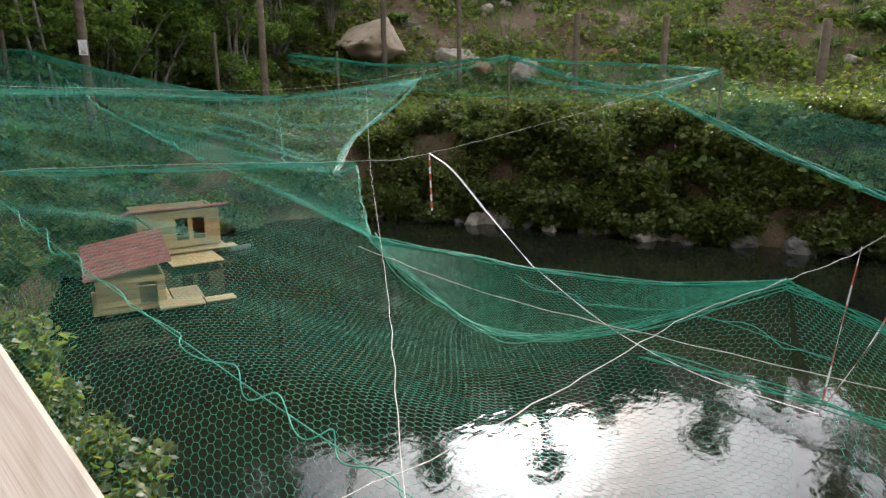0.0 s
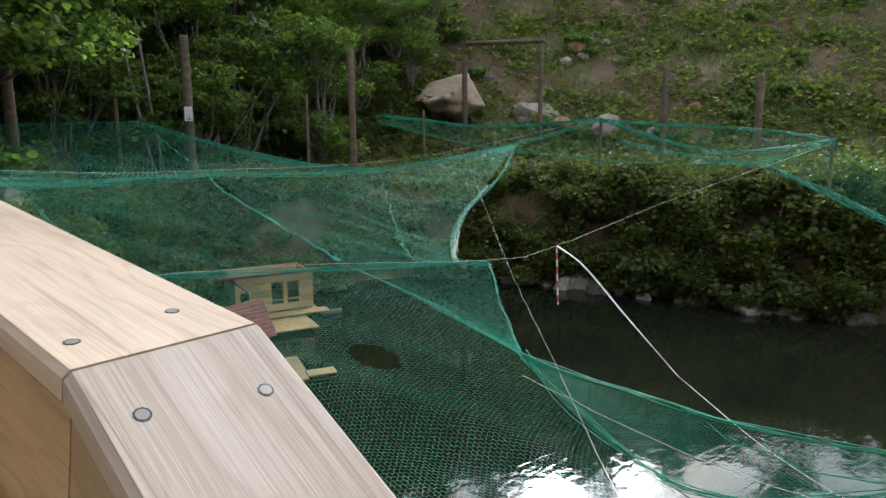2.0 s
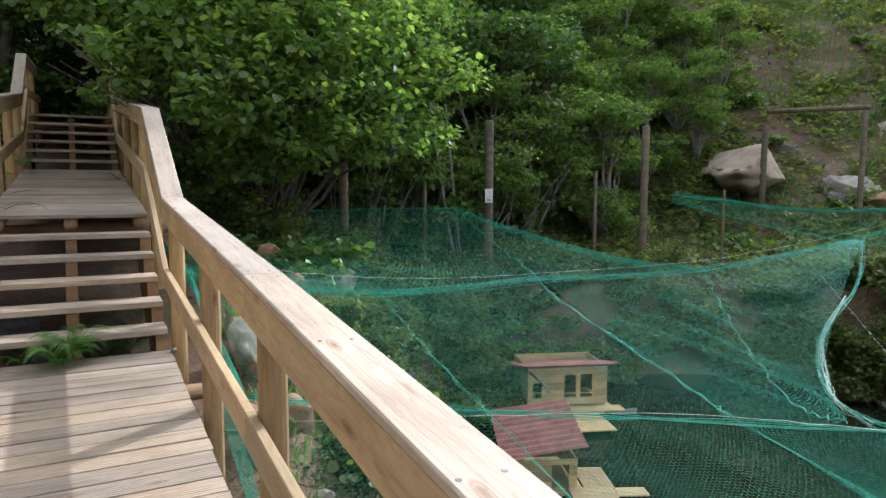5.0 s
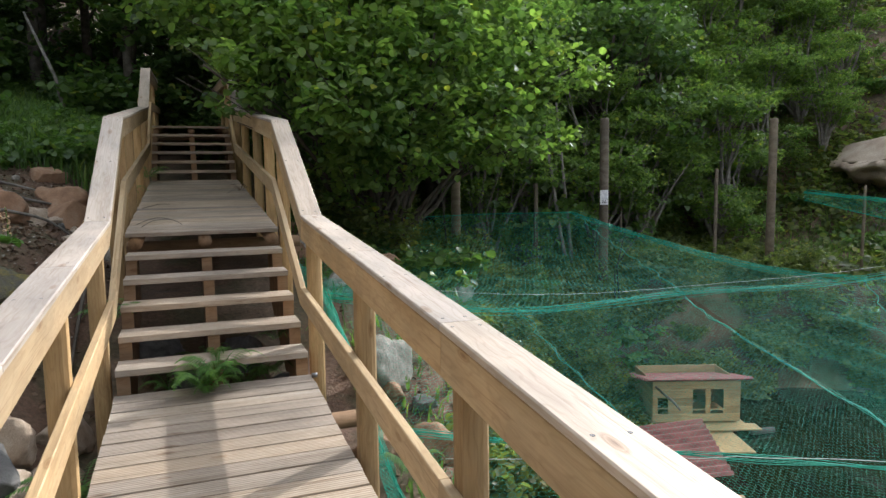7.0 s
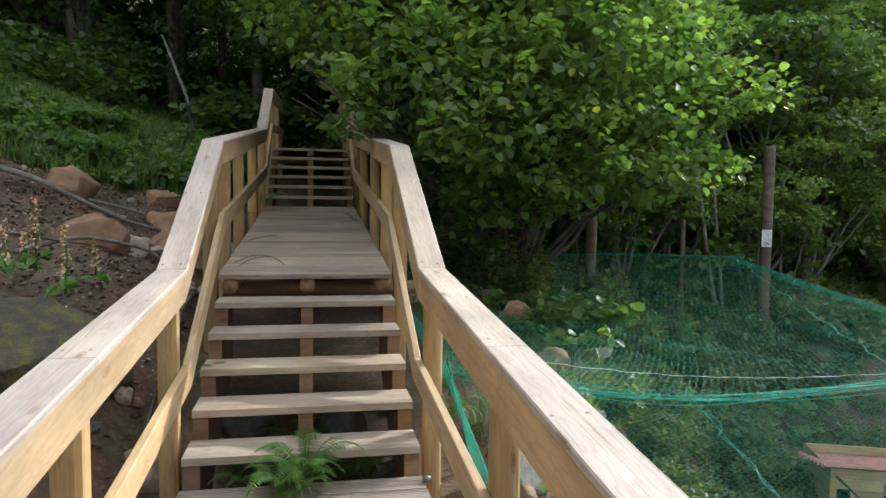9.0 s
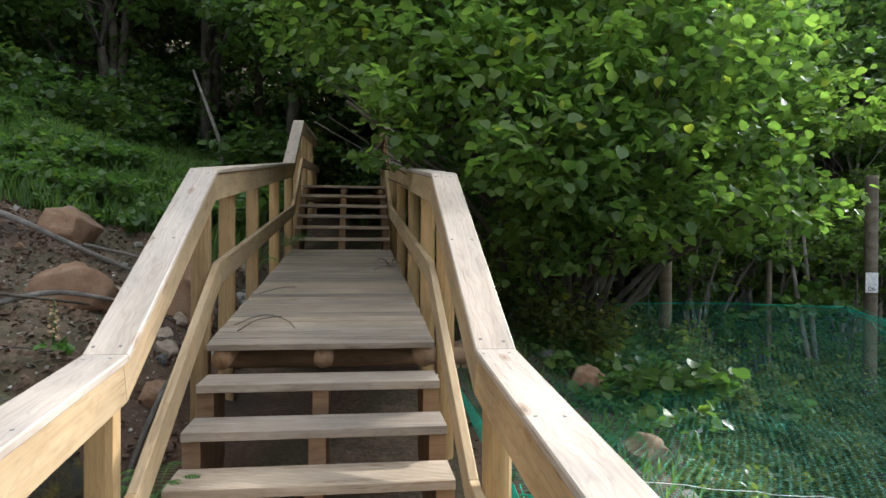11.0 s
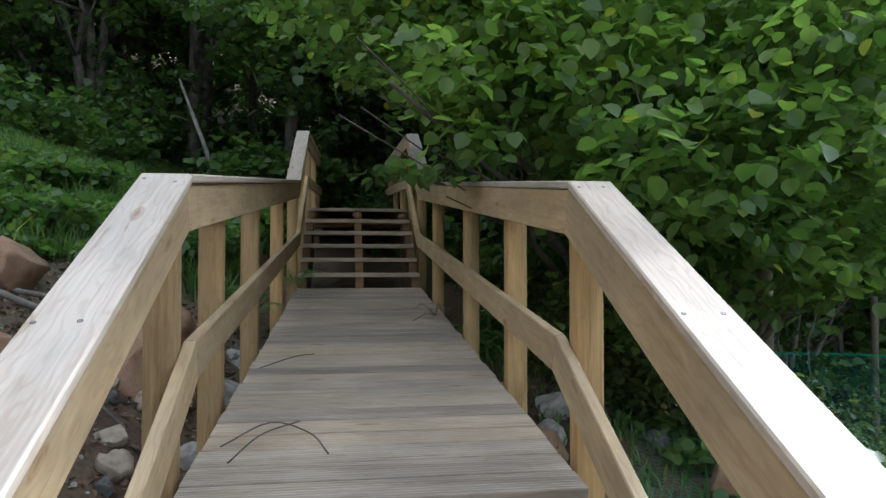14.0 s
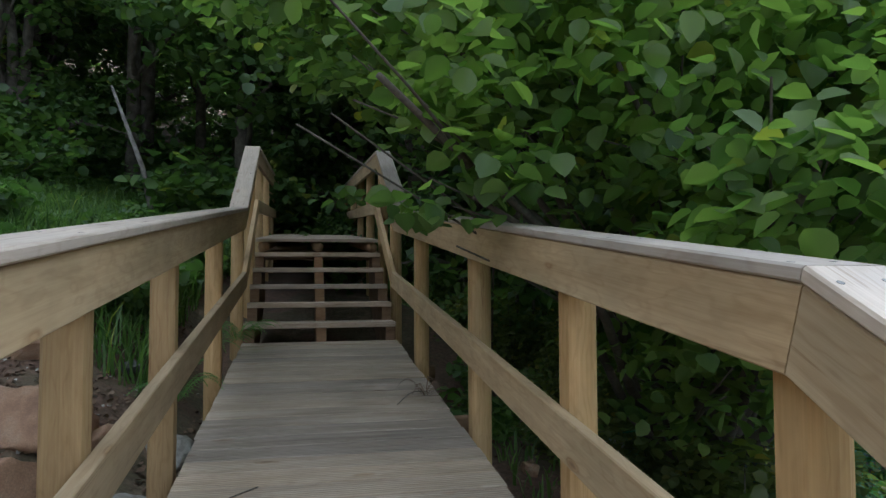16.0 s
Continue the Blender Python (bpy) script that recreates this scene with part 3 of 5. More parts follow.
def leaf_cloud(centres, rng, size, jitter=0.35, droop=0.5, out=None, round_leaf=False):
    """Leaves of two folded halves round each centre, as an array of quads."""
    c = np.asarray(centres, float)
    n = len(c)
    yaw = rng.uniform(0, 2 * np.pi, n)
    if out is not None:
        yaw = out + rng.normal(0, 0.7, n)
    pitch = rng.normal(-droop * 0.6, 0.45, n)
    roll = rng.normal(0, 0.5, n)
    s = size * rng.uniform(1 - jitter, 1 + jitter, n)
    ax = np.stack([np.cos(yaw) * np.cos(pitch), np.sin(yaw) * np.cos(pitch), np.sin(pitch)], -1)
    side = np.stack([-np.sin(yaw), np.cos(yaw), np.zeros(n)], -1)
    up = np.cross(ax, side)
    side2 = side * np.cos(roll)[:, None] + up * np.sin(roll)[:, None]
    up2 = np.cross(ax, side2)
    s = s[:, None]
    base, tip = c, c + ax * s - up2 * s * 0.10
    fold = 0.16
    left, right = [], []
    profile = ((0.06, 0.24), (0.30, 0.43), (0.62, 0.42), (0.86, 0.20)) if round_leaf else ((0.28, 0.43), (0.74, 0.39))
    for f, w in profile:
        mid = c + ax * s * f + up2 * s * (fold * 2.2 * w - 0.10 * f * f)
        left.append(mid + side2 * s * w)
        right.append(mid - side2 * s * w)
    k = len(profile)
    verts = np.stack([base] + left + [tip] + right[::-1], 1).reshape(-1, 3)
    o = (np.arange(n) * (2 * k + 2))[:, None]
    one = [0] + list(range(k + 1, 0, -1))
    two = [0] + list(range(2 * k + 1, k, -1))
    quads = np.concatenate([o + np.array([one]), o + np.array([two])], 0)
    return verts, quads


def crown_points(rng, n, lobes, shell=0.55):
    """Points scattered in the outer part of several lobes (x, y, z, rx, ry, rz), in clumps."""
    vol = np.array([a[3] * a[4] * a[5] for a in lobes]) ** 0.67
    per = (n * vol / vol.sum()).astype(int)
    out = []
    for k, (x, y, z, rx, ry, rz) in zip(per, lobes):
        q = max(3, k // 14)
        d = rng.normal(size=(q, 3))
        d /= np.linalg.norm(d, axis=1)[:, None]
        r = rng.uniform(shell, 1.0, q) ** 0.6
        cc = d * r[:, None] * np.array([rx, ry, rz]) + np.array([x, y, z])
        pick = rng.integers(0, q, k)
        spread = 0.11 * min(rx, ry, rz) + 0.06
        out.append(cc[pick] + rng.normal(0, spread, (k, 3)) * np.array([1.25, 1.25, 0.42]))
    return np.concatenate(out)


def limbs(base, lobes, rng, r0, bend=0.2):
    tubes = []
    tallest = max(q[2] for q in lobes)
    high = tallest > 6.5
    if high:
        tubes.append(tube([(0, 0, -0.3), (0.05, 0, tallest * 0.3), (-0.06, 0.05, tallest * 0.6), (0, 0, tallest * 0.95)], [r0 * 1.25, r0, r0 * 0.6, 0.02], 9))
    for x, y, z, rx, ry, rz in lobes:
        p, q = Vector((0, 0, 0.62 * z)) if high else Vector(base), Vector((x, y, z))
        rl = r0 * 0.35 if high else r0
        pts, rad = [], []
        for k in range(7):
            f = k / 6
            v = p.lerp(q, f) + Vector((rng.normal(0, bend), rng.normal(0, bend), 0)) * math.sin(f * math.pi) * 0.5
            v.z += 0.25 * (q.z - p.z) * math.sin(f * math.pi) * 0.5
            pts.append(v)
            rad.append(rl * (1 - 0.8 * f) + 0.006)
        tubes.append(tube(pts, rad, 7))
        for _ in range(4):
            a = pts[rng.integers(3, 6)]
            b = q + Vector((rng.uniform(-rx, rx), rng.uniform(-ry, ry), rng.uniform(-rz, rz))) * 0.8
            tubes.append(tube([a, a.lerp(b, 0.5) + Vector((0, 0, 0.08 * rz)), b], [rl * 0.3, rl * 0.18, 0.004], 5))
    return tubes


def broadleaf(name, m, label, lobes, base, seed, leaves, size, mtl, r0=0.09, bark=None, group="", keep=None, round_leaf=False):
    rng = np.random.default_rng(seed)
    t = empty(name, m, label, "tree", group)
    obj("trunk", joined(limbs(base, lobes, rng, r0)), bark or BARK, t)
    pts = crown_points(rng, leaves, lobes)
    if keep:
        pts = pts[keep(pts)]
    v, q = leaf_cloud(pts, rng, size, round_leaf=round_leaf)
    obj("crown", indexed_mesh("crown", v, q), mtl, t)
    return t


def shrub(name, m, label, seed, leaves, size, mtl, spread, tall, category="shrub", group="", stems=9):
    rng = np.random.default_rng(seed)
    t = empty(name, m, label, category, group)
    tubes, pts = [], []
    for _ in range(stems):
        a = rng.uniform(0, 2 * np.pi)
        r = spread * math.sqrt(rng.uniform(0, 1))
        h = tall * rng.uniform(0.5, 1.0) * (1 - 0.4 * r / spread)
        b = Vector((0.35 * r * math.cos(a), 0.35 * r * math.sin(a), 0))
        e = Vector((r * math.cos(a), r * math.sin(a), h))
        tubes.append(tube([b, b.lerp(e, 0.5) + Vector((0, 0, 0.1 * h)), e], [0.008, 0.006, 0.002], 4))
        k = leaves // stems
        f = rng.uniform(0.15, 1.05, k)
        c = np.array(b)[None] + (np.array(e) - np.array(b))[None] * f[:, None]
        pts.append(c + rng.normal(0, 0.10 * tall + 0.02, (k, 3)) * np.array([1, 1, 0.5]))
    obj("stalk", joined(tubes), BARK, t)["kind"] = "stuff"
    v, q = leaf_cloud(np.concatenate(pts), rng, size, droop=0.2)
    obj("foliage", indexed_mesh("foliage", v, q), mtl, t)
    return t


def inst(src, x, y, s=1.0, turn=0.0, dz=0.0, sz=None):
    return copy_thing(src, Matrix.Translation((x, y, hz(x, y) + dz)) @ Matrix.Rotation(turn, 4, "Z") @ Matrix.Diagonal((s, s, sz or s, 1)))


# the hazel beside the upper deck, reaching over its handrail
HX, HY = 2.5, 12.9
hzl = hz(HX, HY)
lobes = [(1.25, 11.5, 2.95, 0.75, 0.9, 0.6), (1.9, 11.2, 2.5, 0.9, 0.8, 0.9), (0.55, 12.4, 3.5, 0.9, 1.1, 0.8), (2.2, 12.2, 3.6, 1.4, 1.4, 1.0), (3.1, 11.9, 2.6, 1.2, 1.0, 0.9),
         (3.6, 13.0, 3.4, 1.5, 1.5, 1.2), (1.6, 13.6, 4.6, 1.5, 1.5, 1.1), (0.3, 13.6, 4.4, 1.3, 1.3, 0.9), (3.0, 13.8, 5.0, 1.7, 1.6, 1.2), (1.9, 12.1, 1.5, 0.45, 0.5, 0.45), (1.6, 13.0, 5.9, 1.8, 1.6, 1.0), (0.52, 11.3, 2.3, 0.3, 0.4, 0.28), (0.1, 10.95, 2.66, 0.45, 0.45, 0.22), (1.5, 10.6, 2.35, 0.6, 0.35, 0.5), (4.3, 12.5, 2.8, 0.7, 0.7, 0.45), (4.8, 13.3, 4.1, 0.9, 0.9, 0.5), (3.4, 11.3, 3.5, 0.6, 0.5, 0.35), (4.6, 12.9, 3.4, 0.6, 0.6, 0.35), (2.8, 11.2, 4.2, 0.7, 0.6, 0.4), (2.4, 10.9, 2.2, 0.7, 0.4, 0.6), (0.5, 12.3, 4.9, 1.2, 1.0, 0.9),
         (1.75, 11.3, 1.65, 0.32, 0.3, 0.3), (2.05, 11.35, 2.05, 0.5, 0.4, 0.4), (0.25, 11.6, 2.85, 0.5, 0.4, 0.22), (3.65, 11.5, 1.9, 0.6, 0.5, 0.35), (4.5, 12.0, 2.05, 0.55, 0.5, 0.3), (5.1, 12.0, 3.0, 0.6, 0.6, 0.35), (2.6, 10.8, 3.1, 0.7, 0.4, 0.35),
         (2.4, 11.3, 1.75, 0.5, 0.35, 0.35)]


def clear_of_rail(p):
    """Leaves stay above the handrail, but for the one spray that droops over it."""
    x, y, z = p[:, 0] + HX, p[:, 1] + HY, p[:, 2] + hzl - 0.1
    top = np.interp(y, [q[0] for q in RAILTOP], [q[1] for q in RAILTOP])
    spray = (np.hypot(x - 0.55, y - 11.3) < 0.38) & (z > top - 0.02)
    return (x > 1.0) | (z > top + 0.42 + 0.5 * np.clip(0.6 - x, 0, 2)) | spray


lob = [(a - HX, b - HY, c - hzl, d, e, f) for a, b, c, d, e, f in lobes]
broadleaf("hazel_tree", Matrix.Translation((HX, HY, hzl - 0.1)), "broad-leaved hazel tree leaning over the boardwalk rail", lob, (0, 0, 0), 11, 40000, 0.090, HAZEL, 0.032, BARK, keep=clear_of_rail, round_leaf=True)

# woodland
rngw = np.random.default_rng(4)
kinds = []
for k, (h, w) in enumerate(((9.0, 2.6), (11.0, 3.0), (7.5, 2.6))):
    rr = np.random.default_rng(40 + k)
    lb = []
    for j in range(13):
        f = rr.uniform(0.12, 1)
        a = rr.uniform(0, 2 * np.pi)
        r = w * (1 - 0.55 * f) * rr.uniform(0.3, 0.8)
        lb.append((r * math.cos(a), r * math.sin(a), h * f, w * 0.5, w * 0.5, w * 0.34))
    kinds.append(broadleaf("woodland_tree", pose(3.2 + 2.1 * k, 17.5 + k, hz(3.2 + 2.1 * k, 17.5 + k) - 0.1), "tall leafy tree in the dark wood", lb, (0, 0, 0), 70 + k, 9000, 0.15, WOODS, 0.13, BARK, "woodland trees"))
# (-9, 3), (-8, -4) and (-12, 8) stay unseen, added to shade the left side
spots = [(-1.2, 21.5), (1.8, 20.5), (0.2, 24.5), (4.8, 16.4), (7.2, 17.4), (9.4, 17.2), (11.2, 18.6), (8.4, 21.0), (5.4, 21.5), (3.0, 23.5), (-3.6, 24.5), (-6.5, 23.5), (-9.5, 21.5), (-2.0, 28), (2.5, 28), (6.5, 26), (10.5, 24), (13.0, 21.5), (-12.5, 19.5), (-8.5, 27.5), (-5.0, 30), (-13.5, 26), (13.5, 27), (9, 30), (1.0, 33), (-16, 22), (-17, 14), (16.5, 25), (-3.4, 22.6), (2.9, 18.9), (0.9, 22.3), (-0.6, 26.5), (-5.5, 22.5), (-9, 3), (-8, -4), (-12, 8), (-7.5, 33), (-10.5, 31), (-4, 34), (-6.5, 26.5), (-2.6, 25.8), (-11, 24.5), (1.6, 26.2), (-1.9, 30.5)]
for k, (x, y) in enumerate(spots):
    inst(kinds[k % 3], x, y, rngw.uniform(0.85, 1.15) * (0.78 if 3 <= k <= 6 else 1.0), rngw.uniform(0, 6.28), -0.2)
# the light copse between the fence and the slope
copse = []
for k, (h, w) in enumerate(((5.2, 1.9), (4.4, 1.7))):
    rr = np.random.default_rng(90 + k)
    lb = []
    for j in range(16):
        f = rr.uniform(0.16, 1)
        a = rr.uniform(0, 2 * np.pi)
        r = w * (1.05 - 0.6 * f) * rr.uniform(0.3, 1.0)
        lb.append((r * math.cos(a), r * math.sin(a), h * f, w * 0.42, w * 0.42, w * 0.17))
    x, y = ((10.6, 17.2), (13.3, 18.4))[k]
    copse.append(broadleaf("copse_tree", pose(x, y, hz(x, y) - 0.1), "light green young tree at the edge of the wood", lb, (0, 0, 0), 95 + k, 9000, 0.085, COPSE, 0.05, PALEBARK, "copse trees"))
for k, (x, y, sc) in enumerate(((8.3, 15.9, 0.85), (12.2, 16.6, 0.9), (14.6, 19.8, 1.1), (15.4, 18.6, 0.85), (9.6, 16.2, 0.75), (6.4, 15.6, 0.8), (17.2, 21.5, 1.15), (16.2, 23.2, 1.3), (5.2, 15.2, 0.7), (18.2, 19.6, 0.9), (19.6, 21.6, 1.1), (20.8, 20.2, 0.8), (17.6, 18.2, 0.6), (21.5, 23.5, 1.2))):
    inst(copse[k % 2], x, y, sc, rngw.uniform(0, 6.28), -0.1)
# the belt of trees on the far ridge
for k in range(26):
    a = radians(-28 + 4.1 * k + rngw.uniform(-1.5, 1.5))
    r = rngw.uniform(52, 62)
    inst(kinds[k % 3], 1 + r * math.cos(a), 2 + r * math.sin(a), rngw.uniform(0.6, 1.0), rngw.uniform(0, 6.28), -0.4)

# shrubs of the far bank and the slope
bank = [shrub("bank_shrub", pose(13.2, 5.4, hz(13.2, 5.4)), "leafy weeds and brambles on the pond bank", 21, 1500, 0.085, SHRUB, 0.75, 0.9, group="bank shrubs"),
        shrub("bank_shrub", pose(13.0, 7.4, hz(13.0, 7.4)), "tall leafy weeds on the pond bank", 22, 1500, 0.07, SHRUB, 0.6, 1.2, group="bank shrubs"),
        shrub("bank_shrub", pose(12.8, 9.0, hz(12.8, 9.0)), "leafy green bushes on the pond bank", 23, 1800, 0.10, SHRUB, 0.9, 0.9, group="bank shrubs")]
rs = np.random.default_rng(9)
for k in range(105):
    f = rs.uniform(0, 1)
    y = -3 + 15.0 * f
    x = np.interp(y, [-3, 1.5, 4, 6, 9, 11.2, 12.2], [14.3, 13.9, 13.3, 13.0, 12.4, 11.8, 10.6]) + rs.uniform(0.15, 1.9)
    inst(bank[k % 3], x, y, rs.uniform(0.7, 1.25), rs.uniform(0, 6.28), -0.1)
for k in range(60):
    y = -3 + 15.0 * rs.uniform(0, 1)
    x = np.interp(y, [-3, 1.5, 4, 6, 9, 11.2, 12.2], [14.3, 13.9, 13.3, 13.0, 12.4, 11.8, 10.6]) + rs.uniform(0.1, 0.75)
    inst(bank[k % 3], x, y, rs.uniform(0.6, 1.0), rs.uniform(0, 6.28), -0.05)
cl = []
for k in range(1800):
    a, r = radians(rs.uniform(-20, 64)), 14.5 + 48 * rs.uniform(0, 1) ** 1.6
    x, y = 1 + r * math.cos(a), 2 + r * math.sin(a)
    if 0.75 * x + 0.66 * y < 17.5:
        continue
    w = rs.uniform(0.25, 0.8) * (0.6 + r / 30)
    c = rs.normal(0, 1, (85, 3)) * np.array([w, w, 0.30 * w]) * 0.6
    c[:, 2] = np.abs(c[:, 2]) * 1.3
    cl.append(np.concatenate([c + np.array([x, y, 0]), np.full((85, 1), 0.07 + 0.0035 * r)], 1))
cl = np.concatenate(cl)
cl[:, 2] += height(cl[:, 0], cl[:, 1])
v, q = leaf_cloud(cl[:, :3], rs, cl[:, 3], droop=0.1)
tagged(obj("hill_scrub", indexed_mesh("hill_scrub", v, q), SHRUB), "low green scrub covering the far hillside", "scrub", kind="stuff")
# near bank below the walkway, and behind the duck houses
for k in range(80):
    y = rs.uniform(1.5, 12.5)
    x = np.interp(y, [1.5, 5.6, 7.3, 9.6, 12.5], [1.5, 2.1, 2.6, 3.2, 4.6]) + rs.uniform(-0.9, 0.35)
    if x > 1.15 and (y > 3.4 or x < 1.45):
        inst(bank[k % 3], x, y, rs.uniform(0.35, 0.75), rs.uniform(0, 6.28), -0.05)
for k in range(95):
    x, y = rs.uniform(1.3, 12.0), rs.uniform(11.6, 18.5)
    if float(pond_distance(np.array([x]), np.array([y]))[0]) < 0.15:
        continue
    inst(bank[k % 3], x, y, rs.uniform(0.5, 1.0), rs.uniform(0, 6.28), -0.05)

rn = np.random.default_rng(15)
for k in range(70):
    x, y = rn.uniform(3.4, 11.5), rn.uniform(11.6, 14.6)
    if 0.05 < float(pond_distance(np.array([x]), np.array([y]))[0]) < 2.2:
        inst(bank[k % 3], x, y, rn.uniform(0.45, 0.9), rn.uniform(0, 6.28), -0.08)

# dark undergrowth of the wood
under = shrub("undergrowth", pose(0.9, 21.0, hz(0.9, 21.0) - 0.1), "dark leafy undergrowth in the wood", 24, 1800, 0.12, WOODS, 1.2, 1.6, group="wood undergrowth", stems=12)
for k in range(80):
    x, y = rs.uniform(-15, 15), rs.uniform(19.5, 31)
    if y > 20.2 or abs(x) > 1.2:
        inst(under, x, y, rs.uniform(0.7, 1.5), rs.uniform(0, 6.28), -0.1)

# ---- grass ----


def grass(name, n, xr, yr, length, seed, label, keep):
    rng = np.random.default_rng(seed)
    x, y = rng.uniform(*xr, n), rng.uniform(*yr, n)
    ok = keep(x, y)
    x, y = x[ok], y[ok]
    n = len(x)
    z = height(x, y)
    a = rng.uniform(0, 2 * np.pi, n)
    h = length * rng.uniform(0.4, 1.1, n)
    lean = h * rng.uniform(0.1, 0.7, n)
    w = 0.006 + 0.006 * rng.uniform(0, 1, n)
    dx, dy = np.cos(a), np.sin(a)
    p = np.stack([x, y, z - 0.02], -1)
    s = np.stack([-dy * w, dx * w, 0 * w], -1)
    mid = p + np.stack([dx * lean * 0.35, dy * lean * 0.35, h * 0.6], -1)
    tip = p + np.stack([dx * lean, dy * lean, h * 0.95], -1)
    v = np.stack([p - s, p + s, mid + s * 0.8, mid - s * 0.8, tip + s * 0.15, tip - s * 0.15], 1).reshape(-1, 3)
    o = (np.arange(n) * 6)[:, None]
    q = np.concatenate([o + np.array([[0, 1, 2, 3]]), o + np.array([[3, 2, 4, 5]])], 0)
    return tagged(obj(name, indexed_mesh(name, v, q), GRASS), label, "grass", kind="stuff")


grass("grass", 60000, (-12, -1.15), (12.6, 25), 0.40, 31, "lush green grass on the upper slope", lambda x, y: y > 13.35 + 0.25 * np.sin(x * 2.1) + 0.12 * (x + 2.5))
grass("grass", 12000, (1.0, 5.0), (0, 13), 0.16, 32, "short weeds between stones under the boardwalk", lambda x, y: pond_distance(x, y) > 0.15)
grass("grass", 55000, (13.2, 36), (-6, 26), 0.45, 33, "sparse grass on the far slope", lambda x, y: (pond_distance(x, y) > 0.3) & (np.sin(x * 0.7) * np.sin(y * 0.6 + 0.5) > -0.1) & (0.75 * x + 0.66 * y > 15))

# ---- duck houses ----


def box_part(name, lo, hi, mtl, parent, label="", ch=0.004):
    """A board between two corners, laid with its longest side as the grain."""
    lo, hi = Vector(lo), Vector(hi)
    size = hi - lo
    ax = max(range(3), key=lambda i: size[i])
    if ax == 0:
        me, m = plank(size.x, size.y, size.z, ch), Matrix.Translation((lo.x, (lo.y + hi.y) / 2, hi.z))
    elif ax == 1:
        me, m = plank(size.y, size.x, size.z, ch), Matrix.Translation(((lo.x + hi.x) / 2, lo.y, hi.z)) @ Matrix.Rotation(radians(90), 4, "Z")
    else:
        me, m = plank(size.z, size.y, size.x, ch), Matrix.Translation((lo.x, (lo.y + hi.y) / 2, lo.z)) @ Matrix.Rotation(radians(-90), 4, "Y")
    return obj(name, me, mtl, parent, label, m)


def corrugated(name, parent, m, length, width, mtl, label):
    """A corrugated sheet, ribs along local x."""
    n = max(8, int(width / 0.015))
    co, fa = [], []
    for th in (0.0, -0.006):
        for i in range(n + 1):
            y = width * i / n
            z = 0.026 * math.sin(2 * math.pi * y / 0.125) + th
            co += [(0, y, z), (length, y, z)]
    k = 2 * (n + 1)
    for i in range(n):
        fa += [(2 * i, 2 * i + 1, 2 * i + 3, 2 * i + 2), (k + 2 * i + 2, k + 2 * i + 3, k + 2 * i + 1, k + 2 * i)]
        fa += [(2 * i, 2 * i + 2, k + 2 * i + 2, k + 2 * i), (2 * i + 3, 2 * i + 1, k + 2 * i + 1, k + 2 * i + 3)]
    return obj(name, mesh_np(name, co, fa), mtl, parent, label, m)


def duck_house(m, width, depth, tall, label, openings):
    """A plank hut on a floating floor. Local x along the front, y to the back, z up from the floor."""
    h = empty("duck_house", m, label, "duck house", "duck houses on the pond")
    n = 5
    bw = tall / n
    for k in range(n):
        z0, z1 = 0.03 + k * bw, 0.03 + (k + 1) * bw - 0.003
        spans = [(0.0, width)]
        for ox, ow, oz0, oz1 in openings:
            if z0 < oz1 - 0.02 and z1 > oz0 + 0.02:
                spans = [q for a, b in spans for q in ((a, min(b, ox)), (max(a, ox + ow), b)) if q[1] - q[0] > 0.01]
        for a, b in spans:
            box_part("front_plank", (a, 0, z0), (b, 0.022, z1), PLY, h)
        box_part("back_plank", (0, depth - 0.022, z0), (width, depth, z1), PLY, h)
        for x in (0, width - 0.022):
            box_part("side_plank", (x, 0.024, z0), (x + 0.02, depth - 0.024, z1), PLY, h)
    for ox, ow, oz0, oz1 in openings:
        f = box_part("window_frame", (ox - 0.02, -0.014, oz0 - 0.022), (ox + ow + 0.02, -0.002, oz0 - 0.002), PLY, h, "plain sill strip")
    box_part("floor", (-0.06, -0.10, -0.03), (width + 0.08, depth + 0.05, 0.0), PLY, h, "plank floor")
    for x in (0.08, width - 0.14):
        box_part("float_beam", (x, -0.05, -0.16), (x + 0.08, depth, -0.032), LOGEND, h, "timber float beam")
    return h


def yaw_of(p, q):
    return math.degrees(math.atan2(q[1] - p[1], q[0] - p[0]))


back_yaw = yaw_of((6.45, 11.72), (7.72, 11.25))
hb = duck_house(pose(6.45, 11.72, -2.48, 0, 0, back_yaw), 1.36, 0.95, 0.64, "pale plank duck house with two small windows and red roof", [(0.62, 0.20, 0.24, 0.47), (0.90, 0.20, 0.24, 0.47), (0.08, 0.16, 0.26, 0.42)])
corrugated("roof_sheet", hb, pose(-0.12, -0.12, 0.74, -12, 0, 0), 1.62, 1.2, ROOFRED, "faded red corrugated roof")
pl = box_part("landing_board", (0.30, -1.05, -0.045), (1.12, -0.10, -0.025), PLY, hb, "plywood landing board")
box_part("landing_step", (0.2, -0.34, 0.005), (1.55, -0.08, 0.025), PLY, hb, "plank step")
front_yaw = -25
hf = duck_house(pose(4.56, 9.42, -2.52, 0, 0, front_yaw), 0.82, 0.95, 0.36, "low plank duck house with red corrugated roof", [(0.5, 0.22, 0.03, 0.28)])
corrugated("roof_sheet", hf, Matrix.Translation((-0.13, -0.08, 0.425)) @ Matrix.Rotation(radians(10), 4, "X") @ Matrix.Rotation(radians(-9), 4, "Y"), 1.06, 1.16, ROOFRED, "faded red corrugated roof")
box_part("landing_board", (0.92, 0.0, -0.012), (1.3, 0.62, 0.008), PLY, hf, "broken plywood landing board")
box_part("landing_step", (0.70, -0.40, 0.02), (1.25, -0.02, 0.04), PLY, hf, "plank step")
